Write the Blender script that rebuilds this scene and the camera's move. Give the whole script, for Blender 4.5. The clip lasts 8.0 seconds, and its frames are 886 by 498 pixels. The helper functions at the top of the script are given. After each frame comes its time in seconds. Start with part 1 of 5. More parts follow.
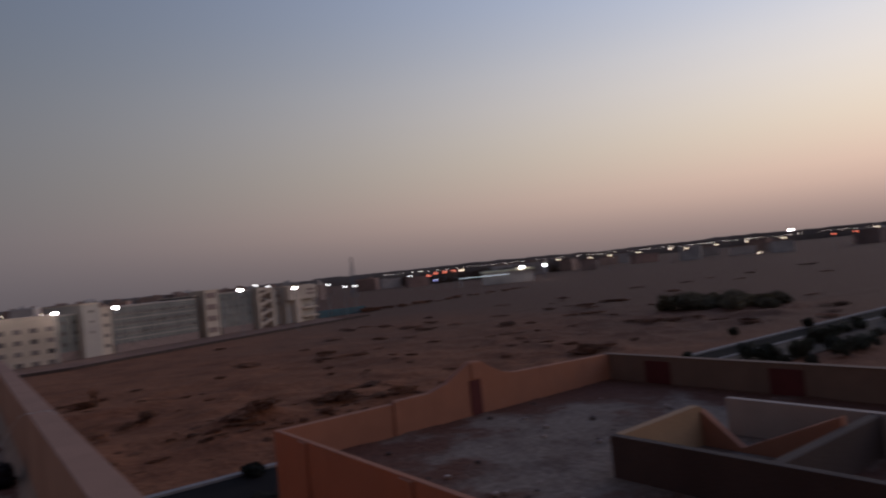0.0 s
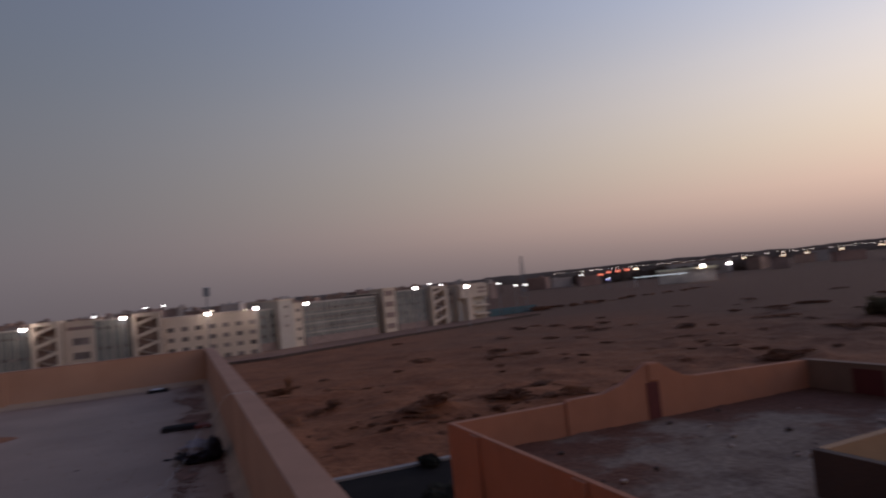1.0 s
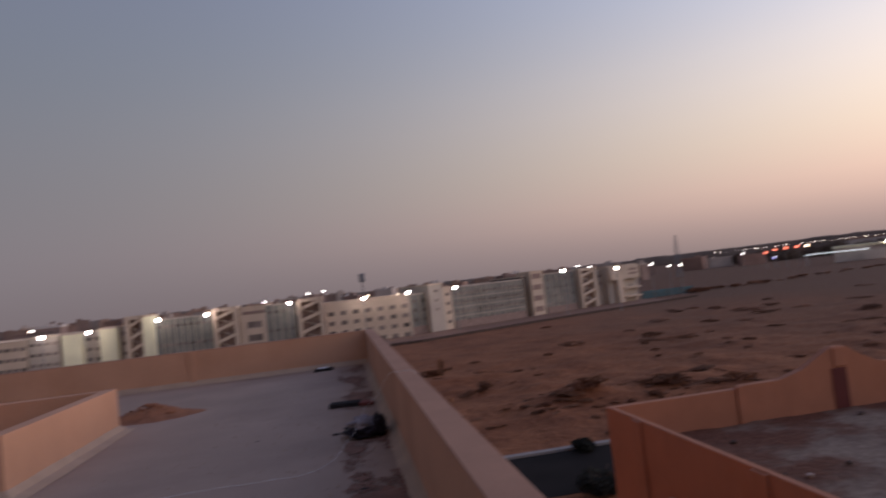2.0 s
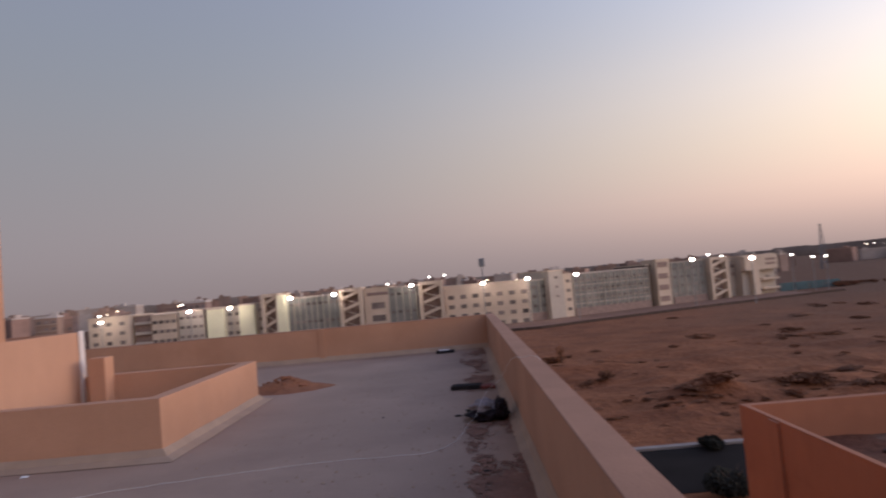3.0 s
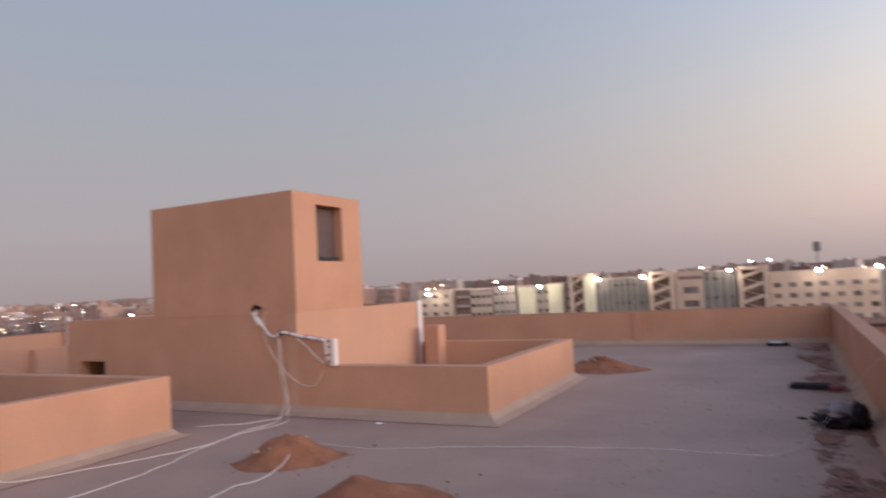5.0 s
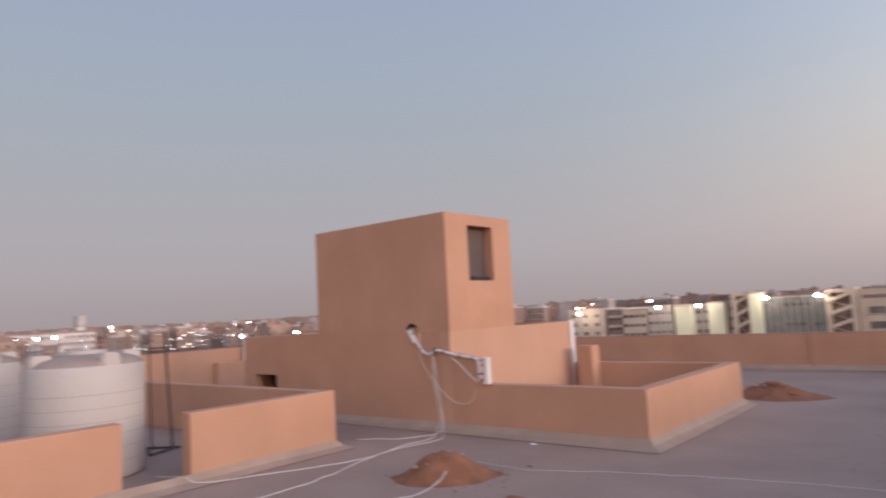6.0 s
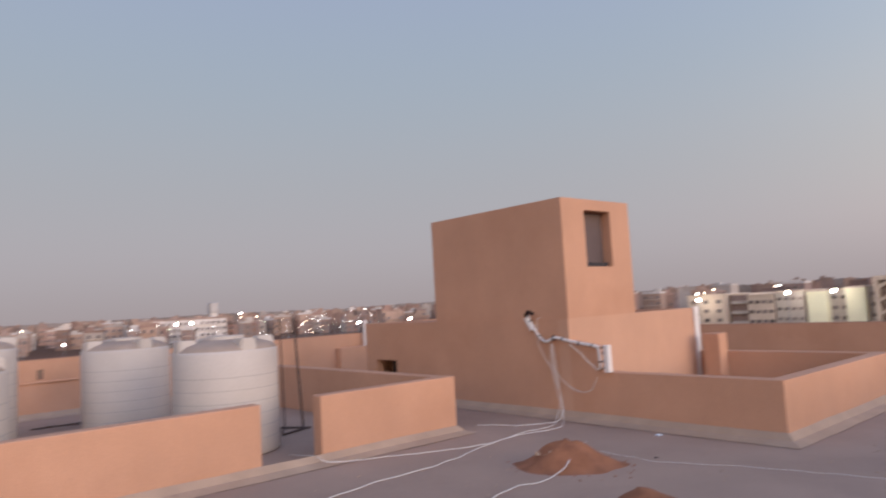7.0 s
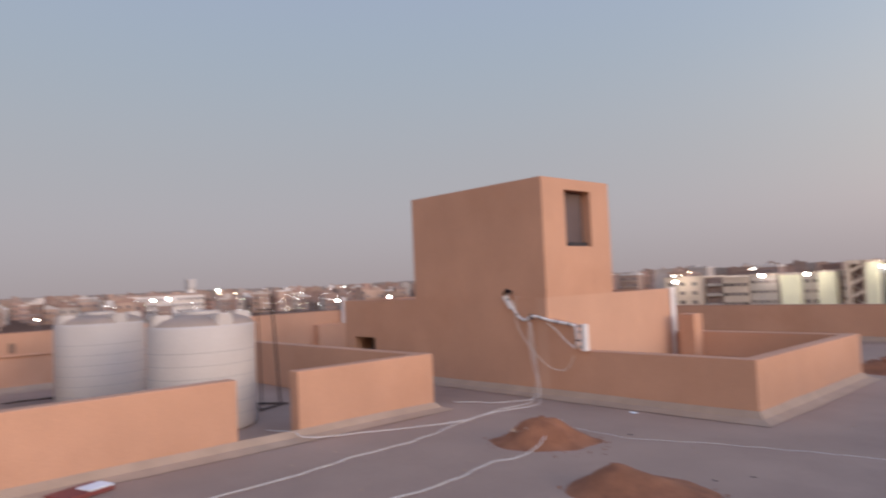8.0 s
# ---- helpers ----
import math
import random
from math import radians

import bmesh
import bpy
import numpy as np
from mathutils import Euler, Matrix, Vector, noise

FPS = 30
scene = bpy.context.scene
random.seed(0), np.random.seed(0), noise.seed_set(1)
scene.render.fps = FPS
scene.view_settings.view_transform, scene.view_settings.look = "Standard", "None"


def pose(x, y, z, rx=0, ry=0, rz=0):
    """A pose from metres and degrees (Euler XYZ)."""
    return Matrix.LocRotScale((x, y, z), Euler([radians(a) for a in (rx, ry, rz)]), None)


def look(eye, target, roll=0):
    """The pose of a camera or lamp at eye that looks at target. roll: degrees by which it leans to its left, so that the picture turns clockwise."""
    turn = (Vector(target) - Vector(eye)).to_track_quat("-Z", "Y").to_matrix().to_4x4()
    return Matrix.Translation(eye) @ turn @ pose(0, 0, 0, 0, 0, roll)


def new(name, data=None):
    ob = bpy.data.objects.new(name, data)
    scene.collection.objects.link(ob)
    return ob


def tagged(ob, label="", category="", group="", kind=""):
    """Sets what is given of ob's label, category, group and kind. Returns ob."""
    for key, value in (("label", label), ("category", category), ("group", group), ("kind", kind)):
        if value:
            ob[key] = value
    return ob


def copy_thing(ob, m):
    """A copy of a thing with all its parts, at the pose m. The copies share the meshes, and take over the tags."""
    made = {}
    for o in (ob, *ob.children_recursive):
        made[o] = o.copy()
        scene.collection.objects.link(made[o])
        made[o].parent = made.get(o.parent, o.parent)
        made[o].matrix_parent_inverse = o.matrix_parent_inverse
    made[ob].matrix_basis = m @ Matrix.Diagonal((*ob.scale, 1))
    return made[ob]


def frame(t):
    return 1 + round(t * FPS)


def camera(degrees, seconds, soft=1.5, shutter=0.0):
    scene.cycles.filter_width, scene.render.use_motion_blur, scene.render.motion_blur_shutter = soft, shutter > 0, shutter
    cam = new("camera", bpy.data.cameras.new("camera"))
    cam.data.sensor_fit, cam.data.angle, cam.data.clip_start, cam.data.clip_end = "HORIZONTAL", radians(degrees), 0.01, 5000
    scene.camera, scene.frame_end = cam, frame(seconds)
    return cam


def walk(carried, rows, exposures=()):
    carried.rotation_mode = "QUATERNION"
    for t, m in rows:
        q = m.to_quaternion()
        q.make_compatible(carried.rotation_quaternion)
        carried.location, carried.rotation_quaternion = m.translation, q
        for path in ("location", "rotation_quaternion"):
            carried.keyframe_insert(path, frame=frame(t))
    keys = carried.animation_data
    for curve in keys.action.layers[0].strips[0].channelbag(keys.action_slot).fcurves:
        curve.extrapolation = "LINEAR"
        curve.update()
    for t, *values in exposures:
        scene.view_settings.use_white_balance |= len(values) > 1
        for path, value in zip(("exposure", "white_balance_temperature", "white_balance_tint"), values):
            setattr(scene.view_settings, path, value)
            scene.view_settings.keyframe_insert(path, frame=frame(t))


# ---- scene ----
cam = camera(67.1, 8.0, soft=2.0, shutter=0.9)
PATH = [
    (0, (-0.944, -0.15, 1.945), (0.235, 1.465, 2.009), -5.7),
    (0.5, (-0.919, -0.034, 1.908), (0.05, 1.714, 1.994), -5.7),
    (1, (-0.908, -0.057, 1.887), (-0.17, 1.799, 1.998), -5.6),
    (1.5, (-0.898, 0.103, 1.878), (-0.361, 2.026, 1.983), -5.9),
    (2, (-0.974, 0.179, 1.839), (-0.657, 2.151, 1.947), -6.5),
    (2.2, (-0.987, 0.173, 1.847), (-0.749, 2.157, 1.931), -6.5),
    (3.3, (-1.046, 0.248, 1.834), (-1.154, 2.242, 1.935), -4.4),
    (3.5, (-1.056, 0.28, 1.831), (-1.198, 2.273, 1.914), -4.1),
    (4, (-1.104, 0.271, 1.832), (-1.467, 2.237, 1.868), -4.0),
    (4.5, (-1.178, 0.307, 1.823), (-1.852, 2.188, 1.892), -3.1),
    (5, (-1.239, 0.302, 1.827), (-2.151, 2.078, 1.936), -3.1),
    (5.2, (-1.255, 0.269, 1.832), (-2.23, 2.01, 1.962), -2.5),
    (6.3, (-1.292, 0.258, 1.828), (-2.644, 1.718, 2.027), -3.1),
    (6.5, (-1.319, 0.23, 1.845), (-2.708, 1.656, 2.043), -2.8),
    (7, (-1.346, 0.192, 1.845), (-2.854, 1.495, 2.012), -3.2),
    (7.5, (-1.376, 0.186, 1.836), (-2.951, 1.411, 1.968), -3.1),
    (8, (-1.368, 0.22, 1.821), (-2.842, 1.568, 1.923), -2.5),
]
EXPOSURES = [
    (0.0, -1.81, 6080, 15), (1.0, -1.58, 6300, 18), (2.0, -1.05, 6580, 20), (3.3, -0.46, 6800, 18),
    (4.0, -0.37, 6900, 17), (4.5, -0.13, 6880, 16), (5.0, -0.06, 6840, 16), (6.5, -0.01, 6600, 12), (8.0, 0.0, 6540, 11)]
walk(cam, [(t, look(eye, target, roll)) for t, eye, target, roll in PATH], EXPOSURES)

# ---- dusk sky: bright towards the set sun at +x, mauve haze at the horizon ----
world = bpy.data.worlds.new("dusk")
scene.world = world
world.use_nodes = True
wn, wl = world.node_tree.nodes, world.node_tree.links
wn.clear()


def wmath(op, a, b=None):
    n = wn.new("ShaderNodeMath")
    n.operation = op
    for i, v in enumerate((a, b)):
        if v is None:
            continue
        if isinstance(v, (int, float)):
            n.inputs[i].default_value = v
        else:
            wl.new(v, n.inputs[i])
    return n.outputs[0]


def wramp(fac, knots, n=30):
    """A smooth colour ramp: cubic between the knots, sampled finely; colours are stored at a quarter."""
    n_ramp = wn.new("ShaderNodeValToRGB")
    n_ramp.color_ramp.interpolation = "LINEAR"
    pos = np.array([k for k, _ in knots])
    col = np.array([c for _, c in knots])
    slope = np.gradient(col, pos, axis=0)
    while len(n_ramp.color_ramp.elements) < n:
        n_ramp.color_ramp.elements.new(0.5)
    for i, e in enumerate(n_ramp.color_ramp.elements):
        x = (i / (n - 1)) ** 2
        k = min(len(pos) - 2, int(np.searchsorted(pos, x, side="right")) - 1)
        h = pos[k + 1] - pos[k]
        u = (x - pos[k]) / h
        c = (col[k] * (1 + 2 * u) * (1 - u) ** 2 + slope[k] * h * u * (1 - u) ** 2
             + col[k + 1] * u * u * (3 - 2 * u) + slope[k + 1] * h * u * u * (u - 1))
        e.position, e.color = x, (*np.clip(c / 4, 0.01, 1.2), 1)
    wl.new(fac, n_ramp.inputs[0])
    return n_ramp.outputs[0]


tc = wn.new("ShaderNodeTexCoord")
sep = wn.new("ShaderNodeSeparateXYZ")
wl.new(tc.outputs["Generated"], sep.inputs[0])
elev = wmath("MULTIPLY", wmath("ARCSINE", sep.outputs[2]), 2 / math.pi)
flat = wmath("SQRT", wmath("ADD", wmath("ADD", wmath("MULTIPLY", sep.outputs[0], sep.outputs[0]), wmath("MULTIPLY", sep.outputs[1], sep.outputs[1])), 1e-6))
facing = wmath("DIVIDE", wmath("ADD", wmath("MULTIPLY", sep.outputs[0], 0.985), wmath("MULTIPLY", sep.outputs[1], -0.174)), flat)
glow = wmath("POWER", wmath("MULTIPLY_ADD", facing, 0.5), 2.8)
glow.node.inputs[0].links[0].from_node.inputs[2].default_value = 0.5
away = wramp(elev, [(0.0, (0.372, 0.325, 0.338)), (0.045, (0.415, 0.390, 0.415)), (0.12, (0.40, 0.42, 0.462)),
                    (0.20, (0.362, 0.425, 0.505)), (0.35, (0.32, 0.39, 0.56)), (1.0, (0.11, 0.14, 0.25))])
toward = wramp(elev, [(0.0, (0.95, 0.70, 0.60)), (0.02, (1.65, 1.15, 0.92)), (0.05, (2.9, 2.02, 1.48)), (0.09, (3.35, 2.72, 1.98)),
                      (0.15, (3.3, 3.02, 2.62)), (0.22, (2.4, 2.55, 2.82)), (0.35, (1.5, 1.88, 2.75)), (1.0, (0.20, 0.24, 0.38))])
mix = wn.new("ShaderNodeMix")
mix.data_type = "RGBA"
wl.new(glow, mix.inputs["Factor"])
wl.new(away, mix.inputs["A"])
wl.new(toward, mix.inputs["B"])
sky = wn.new("ShaderNodeTexSky")
sky.sky_type, sky.sun_disc = "NISHITA", False
sky.sun_elevation, sky.sun_rotation = radians(-4.0), radians(100)
bg_sky, bg_haze, add, wout = (wn.new("ShaderNodeBackground"), wn.new("ShaderNodeBackground"),
                              wn.new("ShaderNodeAddShader"), wn.new("ShaderNodeOutputWorld"))
wl.new(sky.outputs[0], bg_sky.inputs[0])
bg_sky.inputs[1].default_value = 0.05
wl.new(mix.outputs["Result"], bg_haze.inputs[0])
bg_haze.inputs[1].default_value = 4.0
wl.new(bg_sky.outputs[0], add.inputs[0])
wl.new(bg_haze.outputs[0], add.inputs[1])
wl.new(add.outputs[0], wout.inputs[0])

# afterglow of the set sun, very wide and soft
sun = new("afterglow", bpy.data.lights.new("afterglow", "SUN"))
sun.data.energy, sun.data.angle, sun.data.color = 1.42, radians(25), (1.0, 0.84, 0.71)
sun.matrix_world = look((20, 2.0, 2.7), (0, 0, 0))


# ---- materials ----
def material(name, base, rough=0.85, vary=0.12, scale=1.5, grain=60.0, bump=0.25, stain=None, stain_scale=0.5, stain_amount=0.5,
             metal=0.0, emit=None, strength=0.0, per_object=0.0, streak=0.0):
    m = bpy.data.materials.new(name)
    m.use_nodes = True
    n, l = m.node_tree.nodes, m.node_tree.links
    b = n["Principled BSDF"]
    b.inputs["Roughness"].default_value, b.inputs["Metallic"].default_value = rough, metal
    b.inputs["Specular IOR Level"].default_value = 0.3
    if emit:
        b.inputs["Base Color"].default_value = (*base, 1)
        b.inputs["Emission Color"].default_value = (*emit, 1)
        b.inputs["Emission Strength"].default_value = strength
        m.cycles.emission_sampling = "NONE"
        return m
    co = n.new("ShaderNodeTexCoord")
    geo = n.new("ShaderNodeNewGeometry")
    big, fine = n.new("ShaderNodeTexNoise"), n.new("ShaderNodeTexNoise")
    for node, s, d in ((big, scale, 5.0), (fine, grain, 3.0)):
        node.inputs["Scale"].default_value, node.inputs["Detail"].default_value = s, d
        l.new(geo.outputs["Position"], node.inputs["Vector"])
    def mixed(fac, a, c):
        x = n.new("ShaderNodeMix")
        x.data_type = "RGBA"
        l.new(fac, x.inputs["Factor"])
        for v, s in ((a, "A"), (c, "B")):
            if isinstance(v, tuple):
                x.inputs[s].default_value = (*v, 1)
            else:
                l.new(v, x.inputs[s])
        return x.outputs["Result"]
    def stretch(v, lo, hi):
        r = n.new("ShaderNodeMapRange")
        r.inputs["From Min"].default_value, r.inputs["From Max"].default_value = lo, hi
        l.new(v, r.inputs["Value"])
        return r.outputs["Result"]
    dark = tuple(c * (1 - vary) for c in base)
    lite = tuple(min(1, c * (1 + vary)) for c in base)
    col = mixed(stretch(big.outputs["Fac"], 0.3, 0.7), dark, lite)
    speck = mixed(stretch(fine.outputs["Fac"], 0.25, 0.75), tuple(0.93 - vary * 0.5 for _ in range(3)), (1.0, 1.0, 1.0))
    mul = n.new("ShaderNodeMix")
    mul.data_type, mul.blend_type = "RGBA", "MULTIPLY"
    mul.inputs["Factor"].default_value = 1.0
    l.new(col, mul.inputs["A"])
    l.new(speck, mul.inputs["B"])
    col = mul.outputs["Result"]
    if stain:
        blot = n.new("ShaderNodeTexNoise")
        blot.inputs["Scale"].default_value, blot.inputs["Detail"].default_value = stain_scale, 7.0
        blot.inputs["Roughness"].default_value = 0.62
        l.new(geo.outputs["Position"], blot.inputs["Vector"])
        f = n.new("ShaderNodeMath")
        f.operation = "MULTIPLY"
        f.inputs[1].default_value = stain_amount
        l.new(stretch(blot.outputs["Fac"], 0.48, 0.68), f.inputs[0])
        col = mixed(f.outputs[0], col, stain)
    if streak:
        # run-down marks, drawn out along the vertical, and broad trowel clouds
        stretchy = n.new("ShaderNodeMapping")
        stretchy.inputs["Scale"].default_value = (2.2, 2.2, 0.9)
        l.new(geo.outputs["Position"], stretchy.inputs["Vector"])
        runs = n.new("ShaderNodeTexNoise")
        runs.inputs["Scale"].default_value, runs.inputs["Detail"].default_value, runs.inputs["Roughness"].default_value = 1.0, 6.0, 0.65
        l.new(stretchy.outputs[0], runs.inputs["Vector"])
        tone = mixed(stretch(runs.outputs["Fac"], 0.35, 0.7), (1.0 - streak, 1.0 - streak, 1.0 - streak), (1.0, 1.0, 1.0))
        mul2 = n.new("ShaderNodeMix")
        mul2.data_type, mul2.blend_type = "RGBA", "MULTIPLY"
        mul2.inputs["Factor"].default_value = 1.0
        l.new(col, mul2.inputs["A"])
        l.new(tone, mul2.inputs["B"])
        col = mul2.outputs["Result"]
    if per_object:
        info = n.new("ShaderNodeObjectInfo")
        hsv = n.new("ShaderNodeHueSaturation")
        l.new(col, hsv.inputs["Color"])
        r = n.new("ShaderNodeMapRange")
        r.inputs["To Min"].default_value, r.inputs["To Max"].default_value = 1 - per_object, 1 + per_object
        l.new(info.outputs["Random"], r.inputs["Value"])
        l.new(r.outputs["Result"], hsv.inputs["Value"])
        col = hsv.outputs["Color"]
    l.new(col, b.inputs["Base Color"])
    if bump:
        bp = n.new("ShaderNodeBump")
        bp.inputs["Strength"].default_value, bp.inputs["Distance"].default_value = bump, 0.6 / grain
        l.new(fine.outputs["Fac"], bp.inputs["Height"])
        l.new(bp.outputs[0], b.inputs["Normal"])
    return m


PLASTER = material("orange_plaster", (0.548, 0.282, 0.170), 0.9, 0.08, 0.8, 70, 0.45, (0.44, 0.212, 0.120), 0.7, 0.5, streak=0.05)
COPING = material("coping_plaster", (0.385, 0.19, 0.117), 0.9, 0.08, 2.0, 70, 0.3, (0.30, 0.145, 0.09), 1.2, 0.4)
SKIRT = material("pale_cement_fillet", (0.42, 0.275, 0.185), 0.9, 0.10, 2.5, 60, 0.4, (0.33, 0.215, 0.155), 1.3, 0.5)
SCREED = material("grey_roof_screed", (0.368, 0.234, 0.167), 0.85, 0.12, 0.5, 45, 0.4, (0.27, 0.168, 0.122), 0.45, 0.75)
RED_SOIL = material("red_soil", (0.235, 0.112, 0.074), 0.95, 0.2, 3.0, 40, 0.6)
SAND = material("orange_sand", (0.30, 0.115, 0.056), 0.95, 0.18, 5.0, 90, 0.9, (0.19, 0.07, 0.036), 7.0, 0.7)
WHITE_PVC = material("white_plastic_pipe", (0.70, 0.61, 0.55), 0.75, 0.05, 4.0, 50, 0.05)
TANK = material("tank_plastic", (0.51, 0.425, 0.365), 0.6, 0.05, 1.5, 40, 0.05, (0.42, 0.34, 0.285), 1.1, 0.4)
DUSTY = material("dusty_plastic", (0.35, 0.25, 0.19), 0.9, 0.12, 3.0, 40, 0.2)
SEAM = material("tank_seam", (0.36, 0.31, 0.285), 0.6, 0.05)
CABLE = material("white_cable", (0.72, 0.62, 0.54), 0.55, 0.06, 6.0, 60, 0.05)
BLACK = material("black_plastic", (0.022, 0.013, 0.014), 0.55, 0.3, 6.0, 30, 0.5)
GREY_CLOTH = material("grey_sheet", (0.30, 0.235, 0.225), 0.8, 0.2, 8.0, 40, 0.5)
DARK_WOOD = material("dark_timber", (0.035, 0.028, 0.027), 0.8, 0.3, 6.0, 50, 0.6)
IRON = material("rusty_iron", (0.09, 0.06, 0.05), 0.7, 0.3, 8.0, 60, 0.4, (0.18, 0.08, 0.04), 6.0, 0.5, metal=0.4)
INSIDE = material("raw_cement_inside", (0.13, 0.088, 0.078), 0.95, 0.15, 2.0, 40, 0.4)
DARK_HOLE = material("dark_duct", (0.05, 0.04, 0.04), 0.95, 0.2)
RED_DOOR = material("maroon_metal_panel", (0.12, 0.022, 0.018), 0.6, 0.12, 3.0, 40, 0.1)
PAPER = material("white_litter", (0.75, 0.72, 0.70), 0.8, 0.05)
RED_CARD = material("red_card", (0.22, 0.055, 0.045), 0.7, 0.15)
PALE_PLASTER = material("pale_salmon_plaster", (0.555, 0.300, 0.188), 0.9, 0.07, 0.8, 70, 0.4, (0.50, 0.265, 0.165), 0.9, 0.5, streak=0.04)
# Plaster of the lower house, its colour darkened for the shade on its walls
NEIGHBOUR = material("shaded_red_orange_plaster", (0.45, 0.178, 0.098), 0.92, 0.12, 0.8, 60, 0.45, (0.37, 0.132, 0.062), 0.8, 0.6, streak=0.08)
# Darker brown holds the shade on the neighbour's east parapet and in the slot
SHADED_BROWN = material("shaded_brown_plaster", (0.245, 0.140, 0.092), 0.92, 0.12, 0.8, 60, 0.4, (0.17, 0.10, 0.07), 0.6, 0.6, streak=0.08)
PALE_CEMENT = material("pale_bare_cement", (0.42, 0.30, 0.235), 0.95, 0.12, 1.0, 30, 0.3)
VERGE_SOIL = material("dark_verge_soil", (0.085, 0.052, 0.034), 0.97, 0.3, 0.3, 4, 0.4, (0.05, 0.036, 0.022), 0.5, 0.7)


def soil_blend(name, ground, patch, other, spread_out, fine_scale, bump):
    """Bare soil with patches of a second soil and, past a soft ragged border, a third. spread_out(n, l, pos) gives the border's value."""
    m = bpy.data.materials.new(name)
    m.use_nodes = True
    n, l = m.node_tree.nodes, m.node_tree.links
    b = n["Principled BSDF"]
    b.inputs["Roughness"].default_value = 0.97
    b.inputs["Specular IOR Level"].default_value = 0.15
    pos = n.new("ShaderNodeNewGeometry").outputs["Position"]

    def cloud(scale, detail, lo, hi):
        t = n.new("ShaderNodeTexNoise")
        t.inputs["Scale"].default_value, t.inputs["Detail"].default_value, t.inputs["Roughness"].default_value = scale, detail, 0.62
        l.new(pos, t.inputs["Vector"])
        r = n.new("ShaderNodeMapRange")
        r.interpolation_type = "SMOOTHSTEP"
        r.inputs["From Min"].default_value, r.inputs["From Max"].default_value = lo, hi
        l.new(t.outputs["Fac"], r.inputs["Value"])
        return r.outputs["Result"], t.outputs["Fac"]

    def blend(fac, a, c, kind="MIX", amount=None):
        x = n.new("ShaderNodeMix")
        x.data_type, x.blend_type = "RGBA", kind
        if amount is None:
            l.new(fac, x.inputs["Factor"])
        else:
            x.inputs["Factor"].default_value = amount
        for v, slot in ((a, "A"), (c, "B")):
            if isinstance(v, tuple):
                x.inputs[slot].default_value = (*v, 1)
            else:
                l.new(v, x.inputs[slot])
        return x.outputs["Result"]

    col = blend(cloud(fine_scale * 0.12, 8, 0.42, 0.66)[0], ground, patch)
    col = blend(spread_out(n, l, pos, cloud), col, other)
    fine_mask, fine = cloud(fine_scale, 5, 0.3, 0.7)
    col = blend(None, col, blend(fine_mask, (0.68, 0.64, 0.62), (1.0, 1.0, 1.0)), "MULTIPLY", 1.0)
    l.new(col, b.inputs["Base Color"])
    bp = n.new("ShaderNodeBump")
    bp.inputs["Strength"].default_value, bp.inputs["Distance"].default_value = bump, 0.5 / fine_scale
    l.new(fine, bp.inputs["Height"])
    l.new(bp.outputs[0], b.inputs["Normal"])
    return m


def border(n, l, pos, cloud, centre, reach, rag, inner, outer, scale):
    """0 within inner, 1 past outer, of the distance to centre measured in units of reach, with a ragged edge."""
    off = n.new("ShaderNodeVectorMath")
    off.operation = "SUBTRACT"
    off.inputs[1].default_value = centre
    l.new(pos, off.inputs[0])
    div = n.new("ShaderNodeVectorMath")
    div.operation = "DIVIDE"
    div.inputs[1].default_value = reach
    l.new(off.outputs[0], div.inputs[0])
    far = n.new("ShaderNodeVectorMath")
    far.operation = "LENGTH"
    l.new(div.outputs[0], far.inputs[0])
    add_rag = n.new("ShaderNodeMath")
    add_rag.operation = "MULTIPLY_ADD"
    add_rag.inputs[1].default_value = rag
    l.new(cloud(scale, 6, 0.2, 0.8)[0], add_rag.inputs[0])
    l.new(far.outputs["Value"], add_rag.inputs[2])
    r = n.new("ShaderNodeMapRange")
    r.interpolation_type = "SMOOTHSTEP"
    r.inputs["From Min"].default_value, r.inputs["From Max"].default_value = inner + rag / 2, outer + rag / 2
    l.new(add_rag.outputs[0], r.inputs["Value"])
    return r.outputs["Result"]


# red sandy desert near the street, turning to brown scrubland farther out
DESERT = soil_blend("desert_soil", (0.290, 0.106, 0.048), (0.205, 0.069, 0.031), (0.160, 0.079, 0.048),
                    lambda n, l, pos, cloud: border(n, l, pos, cloud, (-20, 60, -10), (95, 175, 1000), 0.6, 0.3, 1.7, 0.025), 1.3, 0.9)
# pale cement dust in the middle of the lower roof, reddish soil along its edges
ROOF_DUST = soil_blend("dusty_roof", (0.265, 0.184, 0.136), (0.16, 0.100, 0.074), (0.15, 0.060, 0.036),
                       lambda n, l, pos, cloud: border(n, l, pos, cloud, (9.8, 9.3, -2), (5.2, 5.4, 1000), 0.9, 0.45, 0.95, 0.7), 6.0, 0.7)
# Pale base colour carries the haze over the far land
BACKLAND = material("hazy_distant_land", (0.22, 0.165, 0.135), 0.97, 0.3, 0.01, 0.2, 0.0)
ASPHALT = material("asphalt", (0.025, 0.020, 0.018), 0.9, 0.15, 0.4, 8, 0.3)
for m, level in ((ASPHALT, 0.02), (BLACK, 0.06), (DARK_WOOD, 0.06), (GREY_CLOTH, 0.05)):
    m.node_tree.nodes["Principled BSDF"].inputs["Specular IOR Level"].default_value = level
FORECOURT = material("dusty_paving", (0.215, 0.110, 0.072), 0.95, 0.2, 0.15, 2, 0.2, (0.15, 0.072, 0.046), 0.2, 0.6)
KERB = material("pale_kerb_stone", (0.27, 0.22, 0.195), 0.9, 0.12, 0.8, 10, 0.2)
